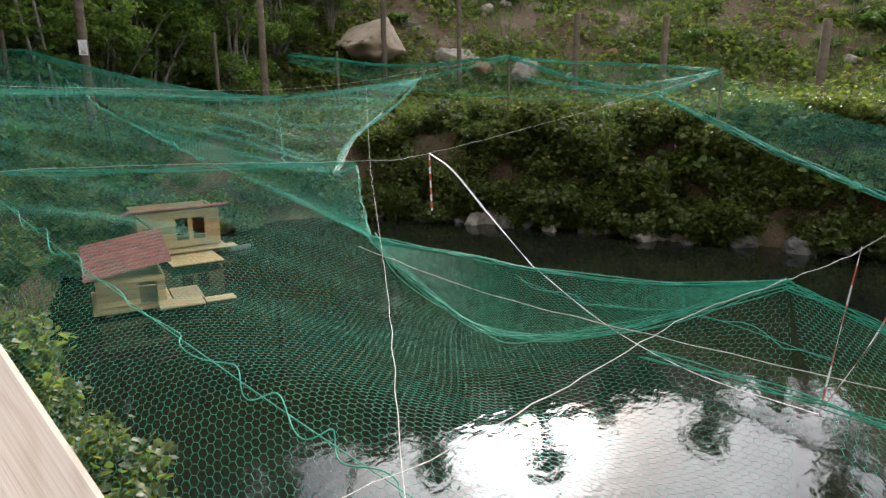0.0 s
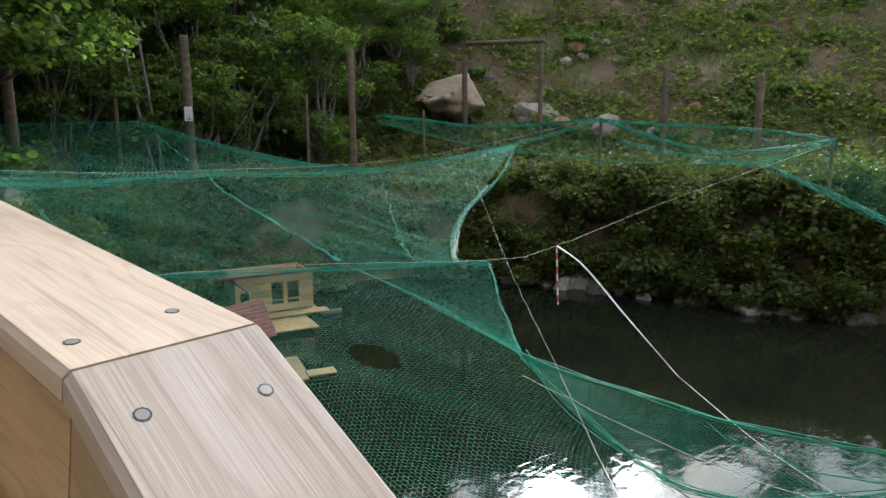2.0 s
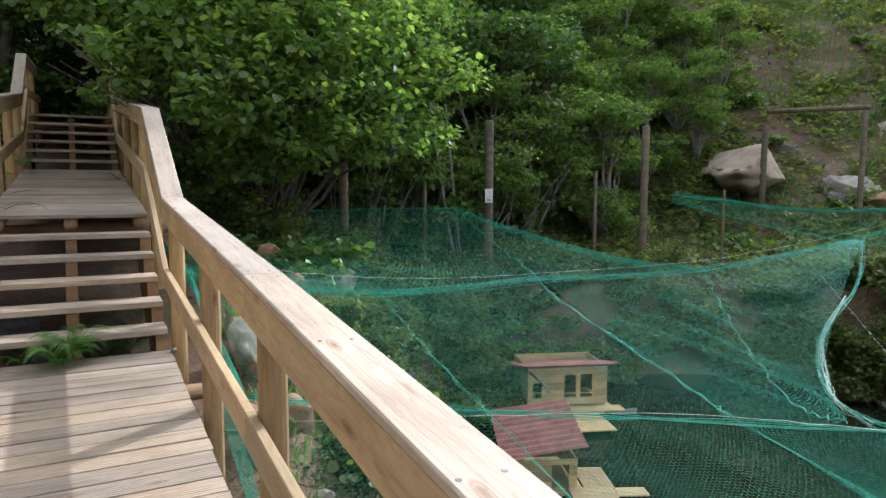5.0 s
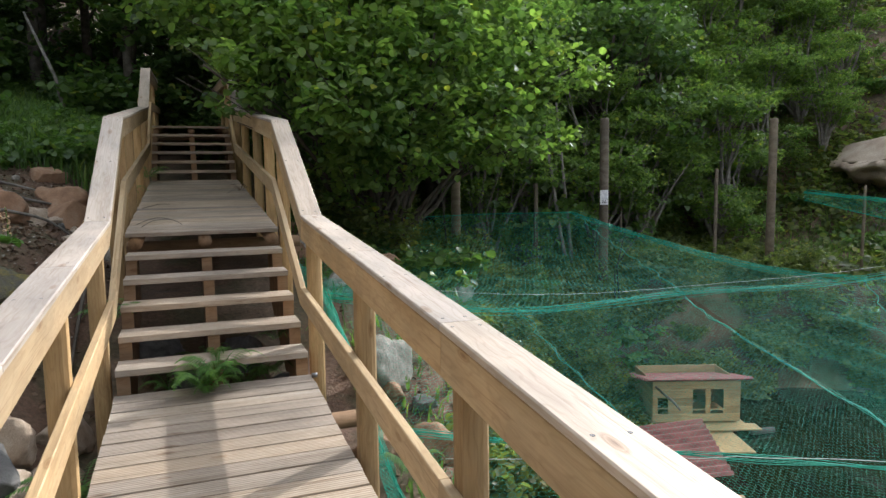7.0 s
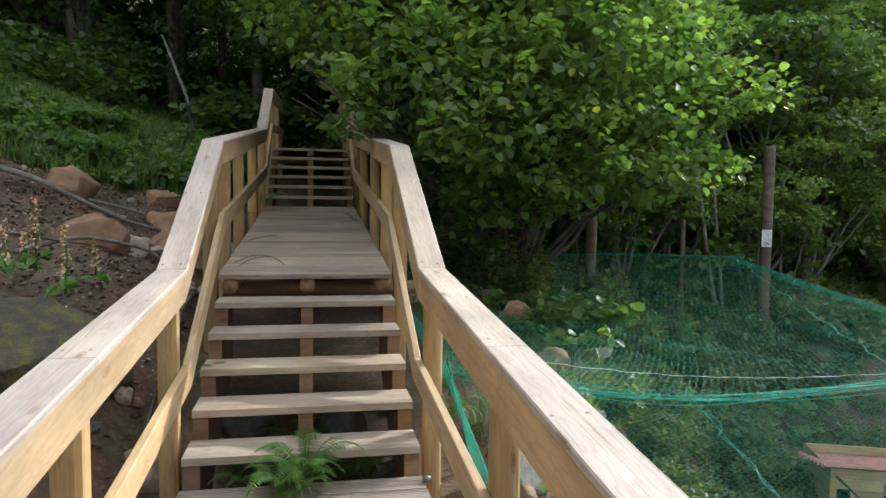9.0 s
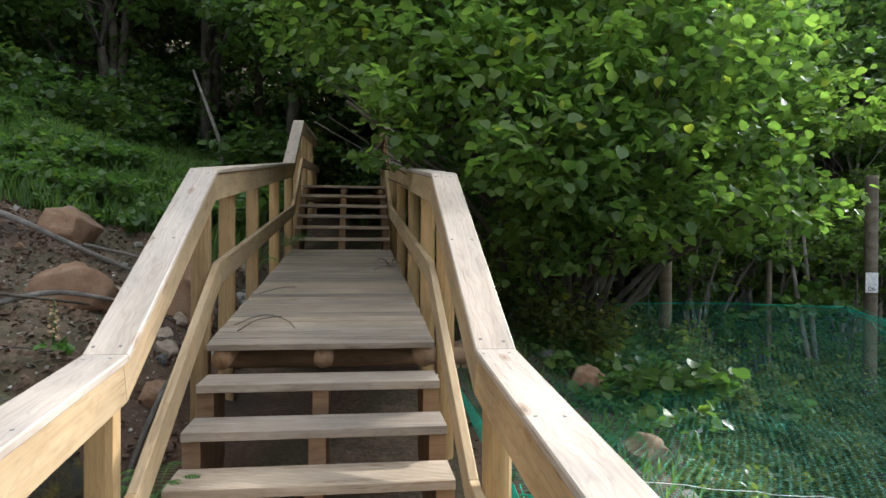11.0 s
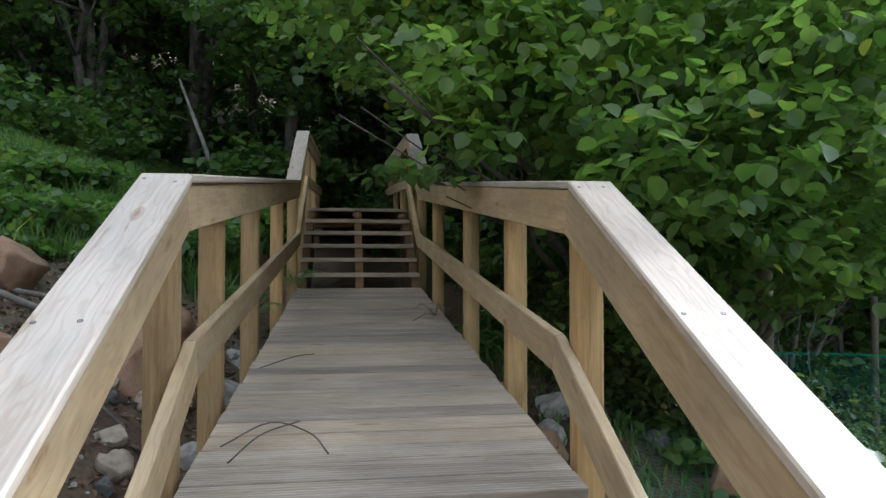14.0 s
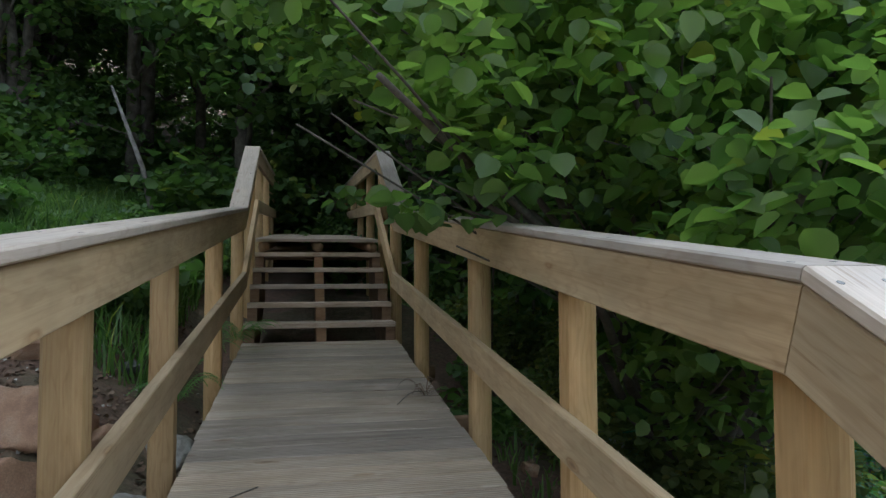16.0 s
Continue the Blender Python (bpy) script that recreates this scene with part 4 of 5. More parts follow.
box_part("landing_plank", (1.31, -0.1, -0.06), (1.70, 0.12, -0.04), PLY, hf, "weathered plank")
stick = obj("branch", tube_mesh([(6.28, 11.45, -1.78), (6.40, 11.2, -1.95), (6.02, 10.6, -1.83)], [0.018, 0.022, 0.012], 6), PALEBARK)
tagged(stick, "bare grey branch lying on the duck house roof", "branch")
pipe = obj("drain_pipe", tube_mesh([(7.75, 11.05, -2.56), (8.15, 11.0, -2.57)], 0.05, 10), GREYROCK)
tagged(pipe, "short grey pipe floating beside the duck house", "pipe")

# ---- fence poles ----


def pole(x, y, top, r, label, name="fence_pole", base=None, lean=(0, 0), cat="pole"):
    b = hz(x, y) - 0.15 if base is None else base
    pts = [(x + lean[0] * f, y + lean[1] * f, b + (top - b) * f) for f in (0, 0.33, 0.66, 0.985, 1.0)]
    return tagged(obj(name, tube_mesh(pts, [r * 1.06, r * 1.03, r, r * 0.97, r * 0.85], 12), POLEWOOD), label, cat, "fence poles")


pole(3.97, 13.62, 2.75, 0.075, "tall grey wooden fence pole among the trees")
tagpole = pole(7.07, 13.99, 2.42, 0.085, "grey wooden fence pole with a white number plate")
pole(11.36, 14.2, 2.52, 0.085, "grey wooden fence pole")
pole(16.95, 15.3, 2.85, 0.085, "grey wooden fence pole on the far bank")
pole(17.5, 9.1, 2.1, 0.085, "grey wooden fence pole on the far bank")
pole(17.9, 6.9, 1.95, 0.085, "grey wooden fence pole on the far bank")
pole(15.4, 3.05, 1.45, 0.085, "grey wooden fence pole on the far bank", lean=(0.12, 0))
pole(18.0, 13.2, 3.15, 0.07, "pale wooden post under a cross beam")
pole(5.93, 14.5, 1.25, 0.04, "thin weathered stake in the bank", "stake", cat="stake")
pole(10.63, 15.0, 1.5, 0.04, "thin weathered stake in the bank", "stake", cat="stake")
pole(13.5, 8.75, 0.85, 0.03, "thin stake holding the net", "stake", cat="stake")
pole(13.9, 4.45, 0.57, 0.03, "thin stake holding the net", "stake", cat="stake")
pole(12.8, 13.2, 1.1, 0.03, "thin stake holding the net", "stake", cat="stake")
pole(8.6, 15.6, 1.0, 0.03, "thin weathered stake in the bank", "stake", cat="stake")
bm_ = obj("cross_beam", tube_mesh([(17.7, 15.8, 3.32), (18.02, 13.1, 3.22)], 0.07, 10), POLEWOOD)
tagged(bm_, "grey cross beam resting on a post", "beam")
plate = empty("number_plate", look((7.015, 13.91, 1.02), (3.5, 8.3, 1.02)) @ pose(0, 0, 0), "small white plate with black digits on a pole", "sign")
plate.matrix_basis = Matrix.Translation((7.018, 13.905, 0.98)) @ Matrix.Rotation(radians(-32), 4, "Z") @ Matrix.Rotation(radians(90), 4, "X")
bm = bmesh.new()
bmesh.ops.create_cube(bm, size=1)
bmesh.ops.scale(bm, vec=(0.145, 0.27, 0.006), verts=bm.verts)
bmesh.ops.bevel(bm, geom=list(bm.edges), offset=0.0025, segments=1, affect="EDGES")
part("panel", bm, WHITE, plate)
fc = bpy.data.curves.new("digits", "FONT")
fc.body, fc.size, fc.extrude, fc.align_x = "06", 0.085, 0.001, "CENTER"
tx = new("number", fc)
tx.data.materials.append(BLACK)
tx.parent = plate
tx.matrix_basis = Matrix.Translation((0, -0.11, 0.004))

# ---- nets ----


def catmull(pts, t):
    """Smooth curve through pts (k,3) at t in 0..k-1 (array)."""
    p = np.asarray(pts, float)
    k = len(p)
    p = np.concatenate([2 * p[:1] - p[1:2], p, 2 * p[-1:] - p[-2:-1]])
    i = np.clip(np.floor(t).astype(int), 0, k - 2)
    f = (t - i)[:, None]
    a, b, c, d = p[i], p[i + 1], p[i + 2], p[i + 3]
    return 0.5 * (2 * b + (c - a) * f + (2 * a - 5 * b + 4 * c - d) * f ** 2 + (3 * b - a - 3 * c + d) * f ** 3)


def sheet(rows):
    """A smooth surface through rows of points: function of u, v in 0..1."""
    rows = np.asarray(rows, float)
    nr, nc = rows.shape[:2]

    def at(u, v):
        uu, vv = u * (nc - 1), v * (nr - 1)
        cur = np.stack([catmull(rows[k], uu) for k in range(nr)], 0)
        p = np.concatenate([2 * cur[:1] - cur[1:2], cur, 2 * cur[-1:] - cur[-2:-1]])
        i = np.clip(np.floor(vv).astype(int), 0, nr - 2)
        f = (vv - i)[:, None]
        j = np.arange(len(u))
        a, b, c, d = p[i, j], p[i + 1, j], p[i + 2, j], p[i + 3, j]
        return 0.5 * (2 * b + (c - a) * f + (2 * a - 5 * b + 4 * c - d) * f ** 2 + (3 * b - a - 3 * c + d) * f ** 3)
    return at


def strands(p, q, r):
    """Three-sided strands from p to q."""
    d = q - p
    d /= np.linalg.norm(d, axis=1)[:, None] + 1e-9
    u = np.cross(d, np.array([0.3, 0.5, 0.81]))
    u /= np.linalg.norm(u, axis=1)[:, None] + 1e-9
    w = np.cross(d, u)
    ring = [r * (math.cos(a) * u + math.sin(a) * w) for a in (0, 2.094, 4.189)]
    v = np.stack([p + ring[0], p + ring[1], p + ring[2], q + ring[0], q + ring[1], q + ring[2]], 1).reshape(-1, 3)
    o = (np.arange(len(p)) * 6)[:, None]
    f = np.concatenate([o + np.array([[0, 1, 4, 3]]), o + np.array([[1, 2, 5, 4]]), o + np.array([[2, 0, 3, 5]])], 0)
    return v, f


def hexnet(parent, rows, lu, lv, cell, r, seed, gather=(), ripple=0.02, hole=None):
    """Six-sided meshes over the sheet; lu, lv: its size in metres. gather: edges ('u0', 'u1', 'v0', 'v1') at which the meshes crowd together."""
    at = sheet(rows)
    rng = np.random.default_rng(seed)
    a = cell / math.sqrt(3)
    nx_, ny_ = int(lu / cell), int(lv / (1.5 * a))
    i, j = np.meshgrid(np.arange(nx_ + 1), np.arange(ny_ + 1))
    i, j = i.ravel(), j.ravel()
    cx, cy = (i + 0.5 * (j % 2)) * cell, j * 1.5 * a
    # each cell gives the strands from its upper corner
    A = np.stack([cx, cy + a], -1)
    B = np.stack([cx + cell / 2, cy + a / 2], -1)
    C = np.stack([cx - cell / 2, cy + a / 2], -1)
    D = np.stack([cx + cell / 2, cy - a / 2], -1)
    P, Q = np.concatenate([A, A, B]), np.concatenate([B, C, D])

    def place(s):
        u, v = s[:, 0] / lu, s[:, 1] / lv
        if "v1" in gather:
            v = 1 - (1 - v) ** 1.9
        if "v0" in gather:
            v = v ** 1.9
        if "u0" in gather:
            u = np.clip(u, 0, 2) ** 1.7
        if "u1" in gather:
            u = 1 - np.clip(1 - u, 0, 2) ** 1.7
        u, v = np.clip(u, 0, 1), np.clip(v, 0, 1)
        p = at(u, v)
        p[:, 2] += ripple * waves(p[:, 0] * 1.0, p[:, 1], 3.1, seed) * np.sin(np.pi * u) * np.sin(np.pi * v)
        return p
    keep = (P.max(1) >= 0) & (P[:, 0] <= lu * 1.001) & (Q[:, 0] <= lu * 1.001) & (P[:, 0] >= 0) & (Q[:, 0] >= 0) & (P[:, 1] <= lv) & (Q[:, 1] <= lv) & (Q[:, 1] >= 0)
    P, Q = P[keep], Q[keep]
    jit = 0.05 * cell
    P3, Q3 = place(P), place(Q)
    if hole is not None:
        c, rad = np.array(hole[:2]), hole[2]
        far_ = (np.hypot(*(P3[:, :2] - c).T) > rad) & (np.hypot(*(Q3[:, :2] - c).T) > rad)
        P3, Q3 = P3[far_], Q3[far_]
    v, f = strands(P3, Q3, r)
    return tagged(obj("mesh", indexed_mesh("net_mesh", v, f), NET, parent), kind="stuff")


def rope(parent, name, pts, r, mtl, lab="", wob=0.0, n=40, seed=0, sides=6):
    p = catmull(pts, np.linspace(0, len(pts) - 1, n))
    if wob:
        rng = np.random.default_rng(seed)
        run = float(np.linalg.norm(np.diff(p, axis=0), axis=1).sum())
        t = np.linspace(0, run * 16, n)
        size = np.interp(np.linspace(0, 1, n), np.linspace(0, 1, 18), rng.uniform(0.2, 1.3, 18))[:, None]
        p = p + wob * size * np.stack([np.sin(t + 1), np.sin(t * 0.8), 0.5 * np.cos(t * 1.2)], -1)
    return obj(name, tube_mesh([tuple(q) for q in p], r, sides), mtl, parent, lab)


def hem(parent, pts, seed, strandsn=7, spread=0.035, r=0.0028, mtl=None, lab="bunched bright green net edge"):
    """The gathered edge of a net: a bundle of thin strands."""
    rng = np.random.default_rng(seed)
    tubes = []
    for _ in range(strandsn):
        p = catmull(pts, np.linspace(0, len(pts) - 1, 36))
        ph = rng.uniform(0, 6.28, 3)
        t = np.linspace(0, 14, 36)
        p = p + spread * np.stack([np.sin(t * 0.9 + ph[0]), np.sin(t * 1.1 + ph[1]), np.sin(t * 0.8 + ph[2])], -1) * rng.uniform(0.3, 1)
        tubes.append(tube([tuple(q) for q in p], r, 4))
    return obj("gathered_edge", joined(tubes), mtl or NET, parent, lab)


net_a = empty("pond_net", pose(0, 0, 0), "green six-sided mesh net strung over the pond", "net", "pond nets")
MID = [(0.80, 8.26, 0.50), (2.4, 8.34, 0.25), (4.4, 8.62, 0.20), (7.2, 9.0, 0.10), (10.5, 9.0, 0.38), (13.5, 8.75, 0.84)]
NORTH = [(0.9, 13.2, 0.72), (2.4, 13.4, 0.74), (4.0, 13.3, 0.78), (5.35, 12.3, 0.82)]
SOUTH = [(0.95, 7.2, -0.15), (2.3, 6.75, -0.33), (3.5, 6.15, -0.38), (4.87, 5.13, -0.40)]
hexnet(net_a, [[(0.85, 8.3, 0.48), (2.4, 8.36, 0.24), (4.4, 8.62, 0.19), (6.9, 9.0, 0.10)], [(0.88, 10.5, 0.42), (2.3, 10.6, 0.30), (3.9, 10.7, 0.32), (6.0, 10.4, 0.40)], NORTH], 5.4, 4.4, 0.045, 0.0008, 1, ("u1",))
# the part between the seam and the curved free edge
JOIN, CORNER, APEX = (4.08, 4.24, -0.79), (4.146, 1.556, -0.68), (4.95, 5.18, -0.42)
hexnet(net_a, [[(4.55, 8.95, 0.19), (6.0, 9.0, 0.12), (7.2, 9.0, 0.09), (8.8, 9.0, 0.24), (10.5, 9.0, 0.38)], [(4.13, 7.3, -0.09), (5.4, 7.4, -0.25), (6.5, 7.8, -0.28), (8.1, 8.2, 0.02), (10.45, 8.88, 0.39)], [(3.8, 5.76, -0.30), (4.95, 5.7, -0.52), (6.0, 6.5, -0.60), (7.5, 7.35, -0.24), (10.4, 8.75, 0.40)]], 6.6, 3.2, 0.04, 0.0009, 2, (), 0.05)
hexnet(net_a, [[(3.8, 5.76, -0.30), (4.4, 5.45, -0.36), APEX], [(3.95, 5.0, -0.55), (4.2, 4.9, -0.58), (4.48, 4.72, -0.62)], [JOIN, (4.085, 4.24, -0.79), (4.09, 4.24, -0.79)]], 1.3, 1.6, 0.034, 0.001, 12)
hem(net_a, [APEX, (4.5, 4.72, -0.62), JOIN], 6, 5, 0.012, 0.002)
hem(net_a, MID, 1, 9, 0.04)
hem(net_a, [(5.35, 12.3, 0.82), (5.75, 11.2, 0.52), (6.4, 9.9, 0.22), (7.4, 9.02, 0.08)], 2, 10, 0.045)
hem(net_a, [(4.55, 9.0, 0.20), (4.27, 8.19, 0.06), (3.93, 6.18, -0.27), (3.8, 5.76, -0.31), (3.98, 4.95, -0.55), JOIN], 7, 3, 0.015, 0.0018)
hem(net_a, SOUTH, 3, 7, 0.03)
hem(net_a, [APEX, (5.3, 5.75, -0.56), (6.0, 6.5, -0.62), (6.9, 7.12, -0.40), (8.5, 7.7, 0.0), (10.4, 8.75, 0.40)], 4, 8, 0.03)
# rolled edge, its catch of light given by the paler strands
hem(net_a, [(5.15, 5.6, -0.55), (5.6, 6.1, -0.61), (6.05, 6.5, -0.62), (6.9, 7.1, -0.41), (8.0, 7.55, -0.1)], 8, 10, 0.035, 0.0024, NETLIT, "rolled net edge coloured paler for the light it catches")
hem(net_a, NORTH, 5, 4, 0.012, 0.003)
LACE = [(2.4, 8.45, 0.27), (2.28, 7.2, 0.0), (2.12, 5.5, -0.26), (1.97, 4.05, -0.50), (1.85, 2.75, -0.68), (1.78, 1.9, -0.78)]
for pts, sd in (([(5.35, 12.3, 0.82), (4.95, 10.7, 0.50), (4.58, 9.13, 0.22), (4.27, 8.19, 0.06), (3.93, 6.18, -0.27), (3.8, 5.76, -0.30)], 1), ([(7.3, 9.0, 0.09), (6.25, 7.71, -0.30), (5.0, 6.18, -0.48), (4.7, 5.55, -0.42)], 2)):
    rope(net_a, "lacing_cord", pts, 0.0042, NET, "zigzag green lacing cord", 0.02, 260, sd)

net_b = empty("pond_net", pose(0, 0, 0), "sagging green net between boardwalk and pond", "net", "pond nets")
EDGE = [JOIN, (3.84, 3.81, -0.88), (3.62, 3.08, -1.05), (3.63, 2.70, -1.07), (3.82, 2.2, -0.95), CORNER]
UPPER = [JOIN, (3.88, 3.75, -0.74), (3.74, 3.15, -0.70), (3.72, 2.77, -0.71), (3.9, 2.1, -0.72), CORNER]
WEST = [(0.85, 8.28, 0.48), (0.95, 6.9, -0.05), (1.0, 5.4, -0.35), (1.05, 3.9, -0.65), (1.1, 2.4, -1.0), (1.2, 0.2, -1.55)]
EAST = [(4.5, 9.0, 0.20), (4.13, 7.3, -0.09), (3.8, 5.76, -0.30), JOIN, (3.62, 2.9, -1.06), CORNER]
hexnet(net_b, [WEST, LACE[:5] + [(1.9, 1.2, -1.0)], [(3.4, 8.55, 0.21), (3.2, 7.2, -0.05), (2.98, 5.6, -0.33), (2.85, 4.3, -0.55), (2.7, 2.8, -0.86), (2.9, 1.3, -1.0)], EAST], 8.4, 3.2, 0.036, 0.00055, 4, (), 0.03, (2.92, 4.45, 0.14))
hexnet(net_b, [EDGE, [tuple((p + q) / 2 for p, q in zip(u, v)) for u, v in zip(EDGE, UPPER)], UPPER], 4.2, 1.1, 0.03, 0.0010, 5, (), 0.04)
hexnet(net_b, [[CORNER, (4.2, 1.13, -0.86), (4.3, 0.5, -1.08), (4.4, -0.4, -1.35)], [(3.55, 1.35, -0.92), (3.6, 0.8, -1.08), (3.7, 0.1, -1.3), (3.8, -0.8, -1.6)], [(2.6, 0.9, -1.25), (2.7, 0.3, -1.4), (2.8, -0.4, -1.55), (2.9, -1.3, -1.85)]], 2.3, 1.9, 0.05, 0.0010, 6)
hem(net_b, EDGE, 11, 9, 0.035)
hem(net_b, UPPER, 12, 5, 0.018)
hem(net_b, [(4.1, 1.56, -0.68), (4.2, 1.13, -0.86), (4.3, 0.5, -1.08), (4.4, -0.4, -1.35)], 13, 9, 0.035)
hem(net_b, [(3.3, 1.95, -0.85), (3.5, 1.3, -1.0), (3.7, 0.6, -1.15), (3.9, -0.2, -1.4)], 14, 5, 0.03)
for pts, sd in ((LACE, 5), ([(3.8, 2.9, -0.8), (3.75, 2.4, -0.85), (3.9, 1.9, -0.85), (3.9, 1.3, -0.95)], 6)):
    rope(net_b, "lacing_cord", pts, 0.0022, NET, "loose looping green lacing cord", 0.032, 260, sd)
    rope(net_b, "tension_cord", pts, 0.0017, NET, "straight green cord")

net_c = empty("fence_net", pose(0, 0, 0), "green mesh net hung between stakes on the far bank", "net", "pond nets")
TOP = [(11.6, 13.6, 1.0), (12.8, 11.2, 0.72), (13.5, 8.75, 0.86), (14.4, 7.3, 0.68), (14.6, 5.8, 0.62), (12.95, 4.25, 0.48)]
LOW = [(11.6, 13.6, 0.85), (12.5, 11.0, 0.25), (13.2, 8.6, 0.02), (13.9, 7.1, -0.02), (13.9, 5.8, 0.0), (12.5, 5.2, 0.08)]
hexnet(net_c, [LOW, TOP], 11.0, 1.1, 0.05, 0.0012, 7)
hexnet(net_c, [[(12.5, 5.2, 0.08), (11.2, 3.4, -0.45), (9.6, 1.6, -0.95), (8.6, 0.0, -1.3)], [(12.95, 4.25, 0.45), (12.2, 2.6, -0.1), (11.4, 1.0, -0.4), (10.6, -1, -0.6)]], 6.6, 1.5, 0.05, 0.0012, 8)
hem(net_c, [(11.6, 13.6, 1.0), (12.8, 11.2, 0.72), (13.5, 8.75, 0.86)], 21, 9, 0.05, 0.006)
hem(net_c, [(13.5, 8.75, 0.86), (13.5, 7.3, 0.42), (13.4, 6.0, 0.22), (12.95, 4.25, 0.48)], 22, 9, 0.05, 0.006)
hem(net_c, [(13.5, 8.75, 0.86), (14.4, 7.3, 0.72), (14.6, 5.8, 0.64), (12.95, 4.25, 0.48)], 23, 7, 0.04, 0.006)
hem(net_c, LOW, 24, 4, 0.03, 0.004)
hem(net_c, [(12.5, 5.2, 0.08), (11.2, 3.4, -0.45), (9.6, 1.6, -0.95), (8.6, 0.0, -1.3)], 25, 9, 0.05, 0.006)
hem(net_c, [(12.95, 4.25, 0.48), (12.5, 5.2, 0.1), (12.6, 6.4, 0.18), (13.3, 8.2, 0.4)], 26, 6, 0.05, 0.005)

net_d = empty("side_net", pose(0, 0, 0), "loose green net hanging below the handrail posts", "net", "pond nets")
hexnet(net_d, [[(0.80, 5.0, -0.75), (0.80, 6.8, -0.35), (0.80, 8.3, 0.50), (0.82, 10.4, 0.62), (0.85, 13.0, 0.85)], [(1.0, 5.0, -1.2), (1.05, 6.8, -0.85), (1.15, 8.3, -0.35), (1.1, 10.4, -0.05), (1.1, 13.0, 0.35)]], 8.3, 0.8, 0.045, 0.0011, 9)
hem(net_d, [(0.79, 8.28, 0.55), (0.86, 8.0, 0.2), (0.95, 7.6, -0.3), (1.0, 7.0, -0.6)], 31, 6, 0.02, 0.003)


def line(pts, r, mtl, label, name="string", wob=0.0):
    o = rope(None, name, pts, r, mtl, "", wob, 60, 3, 5)
    return tagged(o, label, "string", "strings over the pond")


line([(0.9, 8.35, 0.58), (2.5, 8.45, 0.36), (4.4, 8.7, 0.26), (8.3, 9.05, 0.27), (13.5, 8.75, 0.9)], 0.0016, STRING, "thin white string along the net", wob=0.012)
line([(1.2, 6.95, -0.28), (3.5, 6.12, -0.34), (4.87, 5.12, -0.37), (5.87, 5.08, -0.38), (9.0, 5.1, -0.14), (12.9, 4.25, 0.45)], 0.0018, STRING, "thin white string across the pond", wob=0.01)
line([(11.0, 10.6, 0.50), (8.6, 8.4, 0.20), (6.16, 6.15, -0.15), (4.6, 4.7, -0.38), (3.5, 3.65, -0.505), (2.6, 2.79, -0.618), (1.55, 1.84, -0.56), (1.0, 1.3, -0.50)], 0.0011, STRING, "thin white string hanging to the boardwalk", wob=0.004)
line([(0.9, 2.6, -0.75), (1.6, 2.1, -0.70), (2.5, 1.95, -0.72), (3.44, 1.81, -0.70), (4.1, 1.56, -0.66), (5.6, 1.3, -0.72), (9.0, 0.6, -0.5)], 0.0016, STRING, "thin white string over the net", wob=0.008)
line([(3.6, 3.9, -0.72), (3.4, 2.8, -0.78), (3.5, 1.72, -0.86), (3.8, 0.6, -1.0)], 0.0016, STRING, "thin white string on the net", wob=0.006)


def tape(pts, w, label, bands=True):
    """A flat plastic tape with red and white lengths."""
    t = empty("barrier_tape", pose(0, 0, 0), label, "tape", "barrier tapes")
    n = 26
    p = catmull(pts, np.linspace(0, len(pts) - 1, n))
    step = 3 if bands else n
    for k0 in range(0, n - 1, step):
        col = TAPER if bands and (k0 // step) % 2 else TAPEW
        co, fa = [], []
        for k in range(k0, min(k0 + step, n - 1)):
            o = len(co)
            for q in (p[k], p[k + 1]):
                tw = 0.8 * math.sin(q[2] * 5 + q[0] * 3)
                d = np.array([math.cos(tw), -math.sin(tw) * 0.6, 0.25]) * w / 2
                co += [tuple(q - d), tuple(q + d), tuple(q + d + np.array([0, 0.002, 0])), tuple(q - d + np.array([0, 0.002, 0]))]
            fa += [(o, o + 1, o + 5, o + 4), (o + 7, o + 6, o + 2, o + 3), (o + 1, o + 2, o + 6, o + 5), (o, o + 4, o + 7, o + 3)]
        obj("stripe", mesh_np("tape", co, fa), col, t, "red length of tape" if col is TAPER else "white length of tape")
    return t


tape([(5.87, 5.08, -0.38), (5.86, 5.06, -0.66), (5.84, 5.03, -0.94)], 0.02, "red and white tape hanging from a string")
tape([(5.87, 5.08, -0.38), (5.80, 4.75, -0.52), (5.65, 4.25, -0.86), (5.47, 3.69, -1.22)], 0.018, "white plastic tape drooping from a string", False)
tape([(5.47, 3.69, -1.22), (5.2, 2.9, -1.5), (5.15, 2.2, -1.7), (5.2, 1.44, -1.80)], 0.007, "white plastic tape drooping over the water", False)
tape([(5.5, 1.36, -0.74), (5.35, 1.4, -1.25), (5.2, 1.44, -1.80)], 0.022, "red and white tape hanging over the water")
tape([(5.6, 1.08, -0.80), (5.45, 1.2, -1.25), (5.2, 1.44, -1.79)], 0.022, "red and white tape hanging over the water")

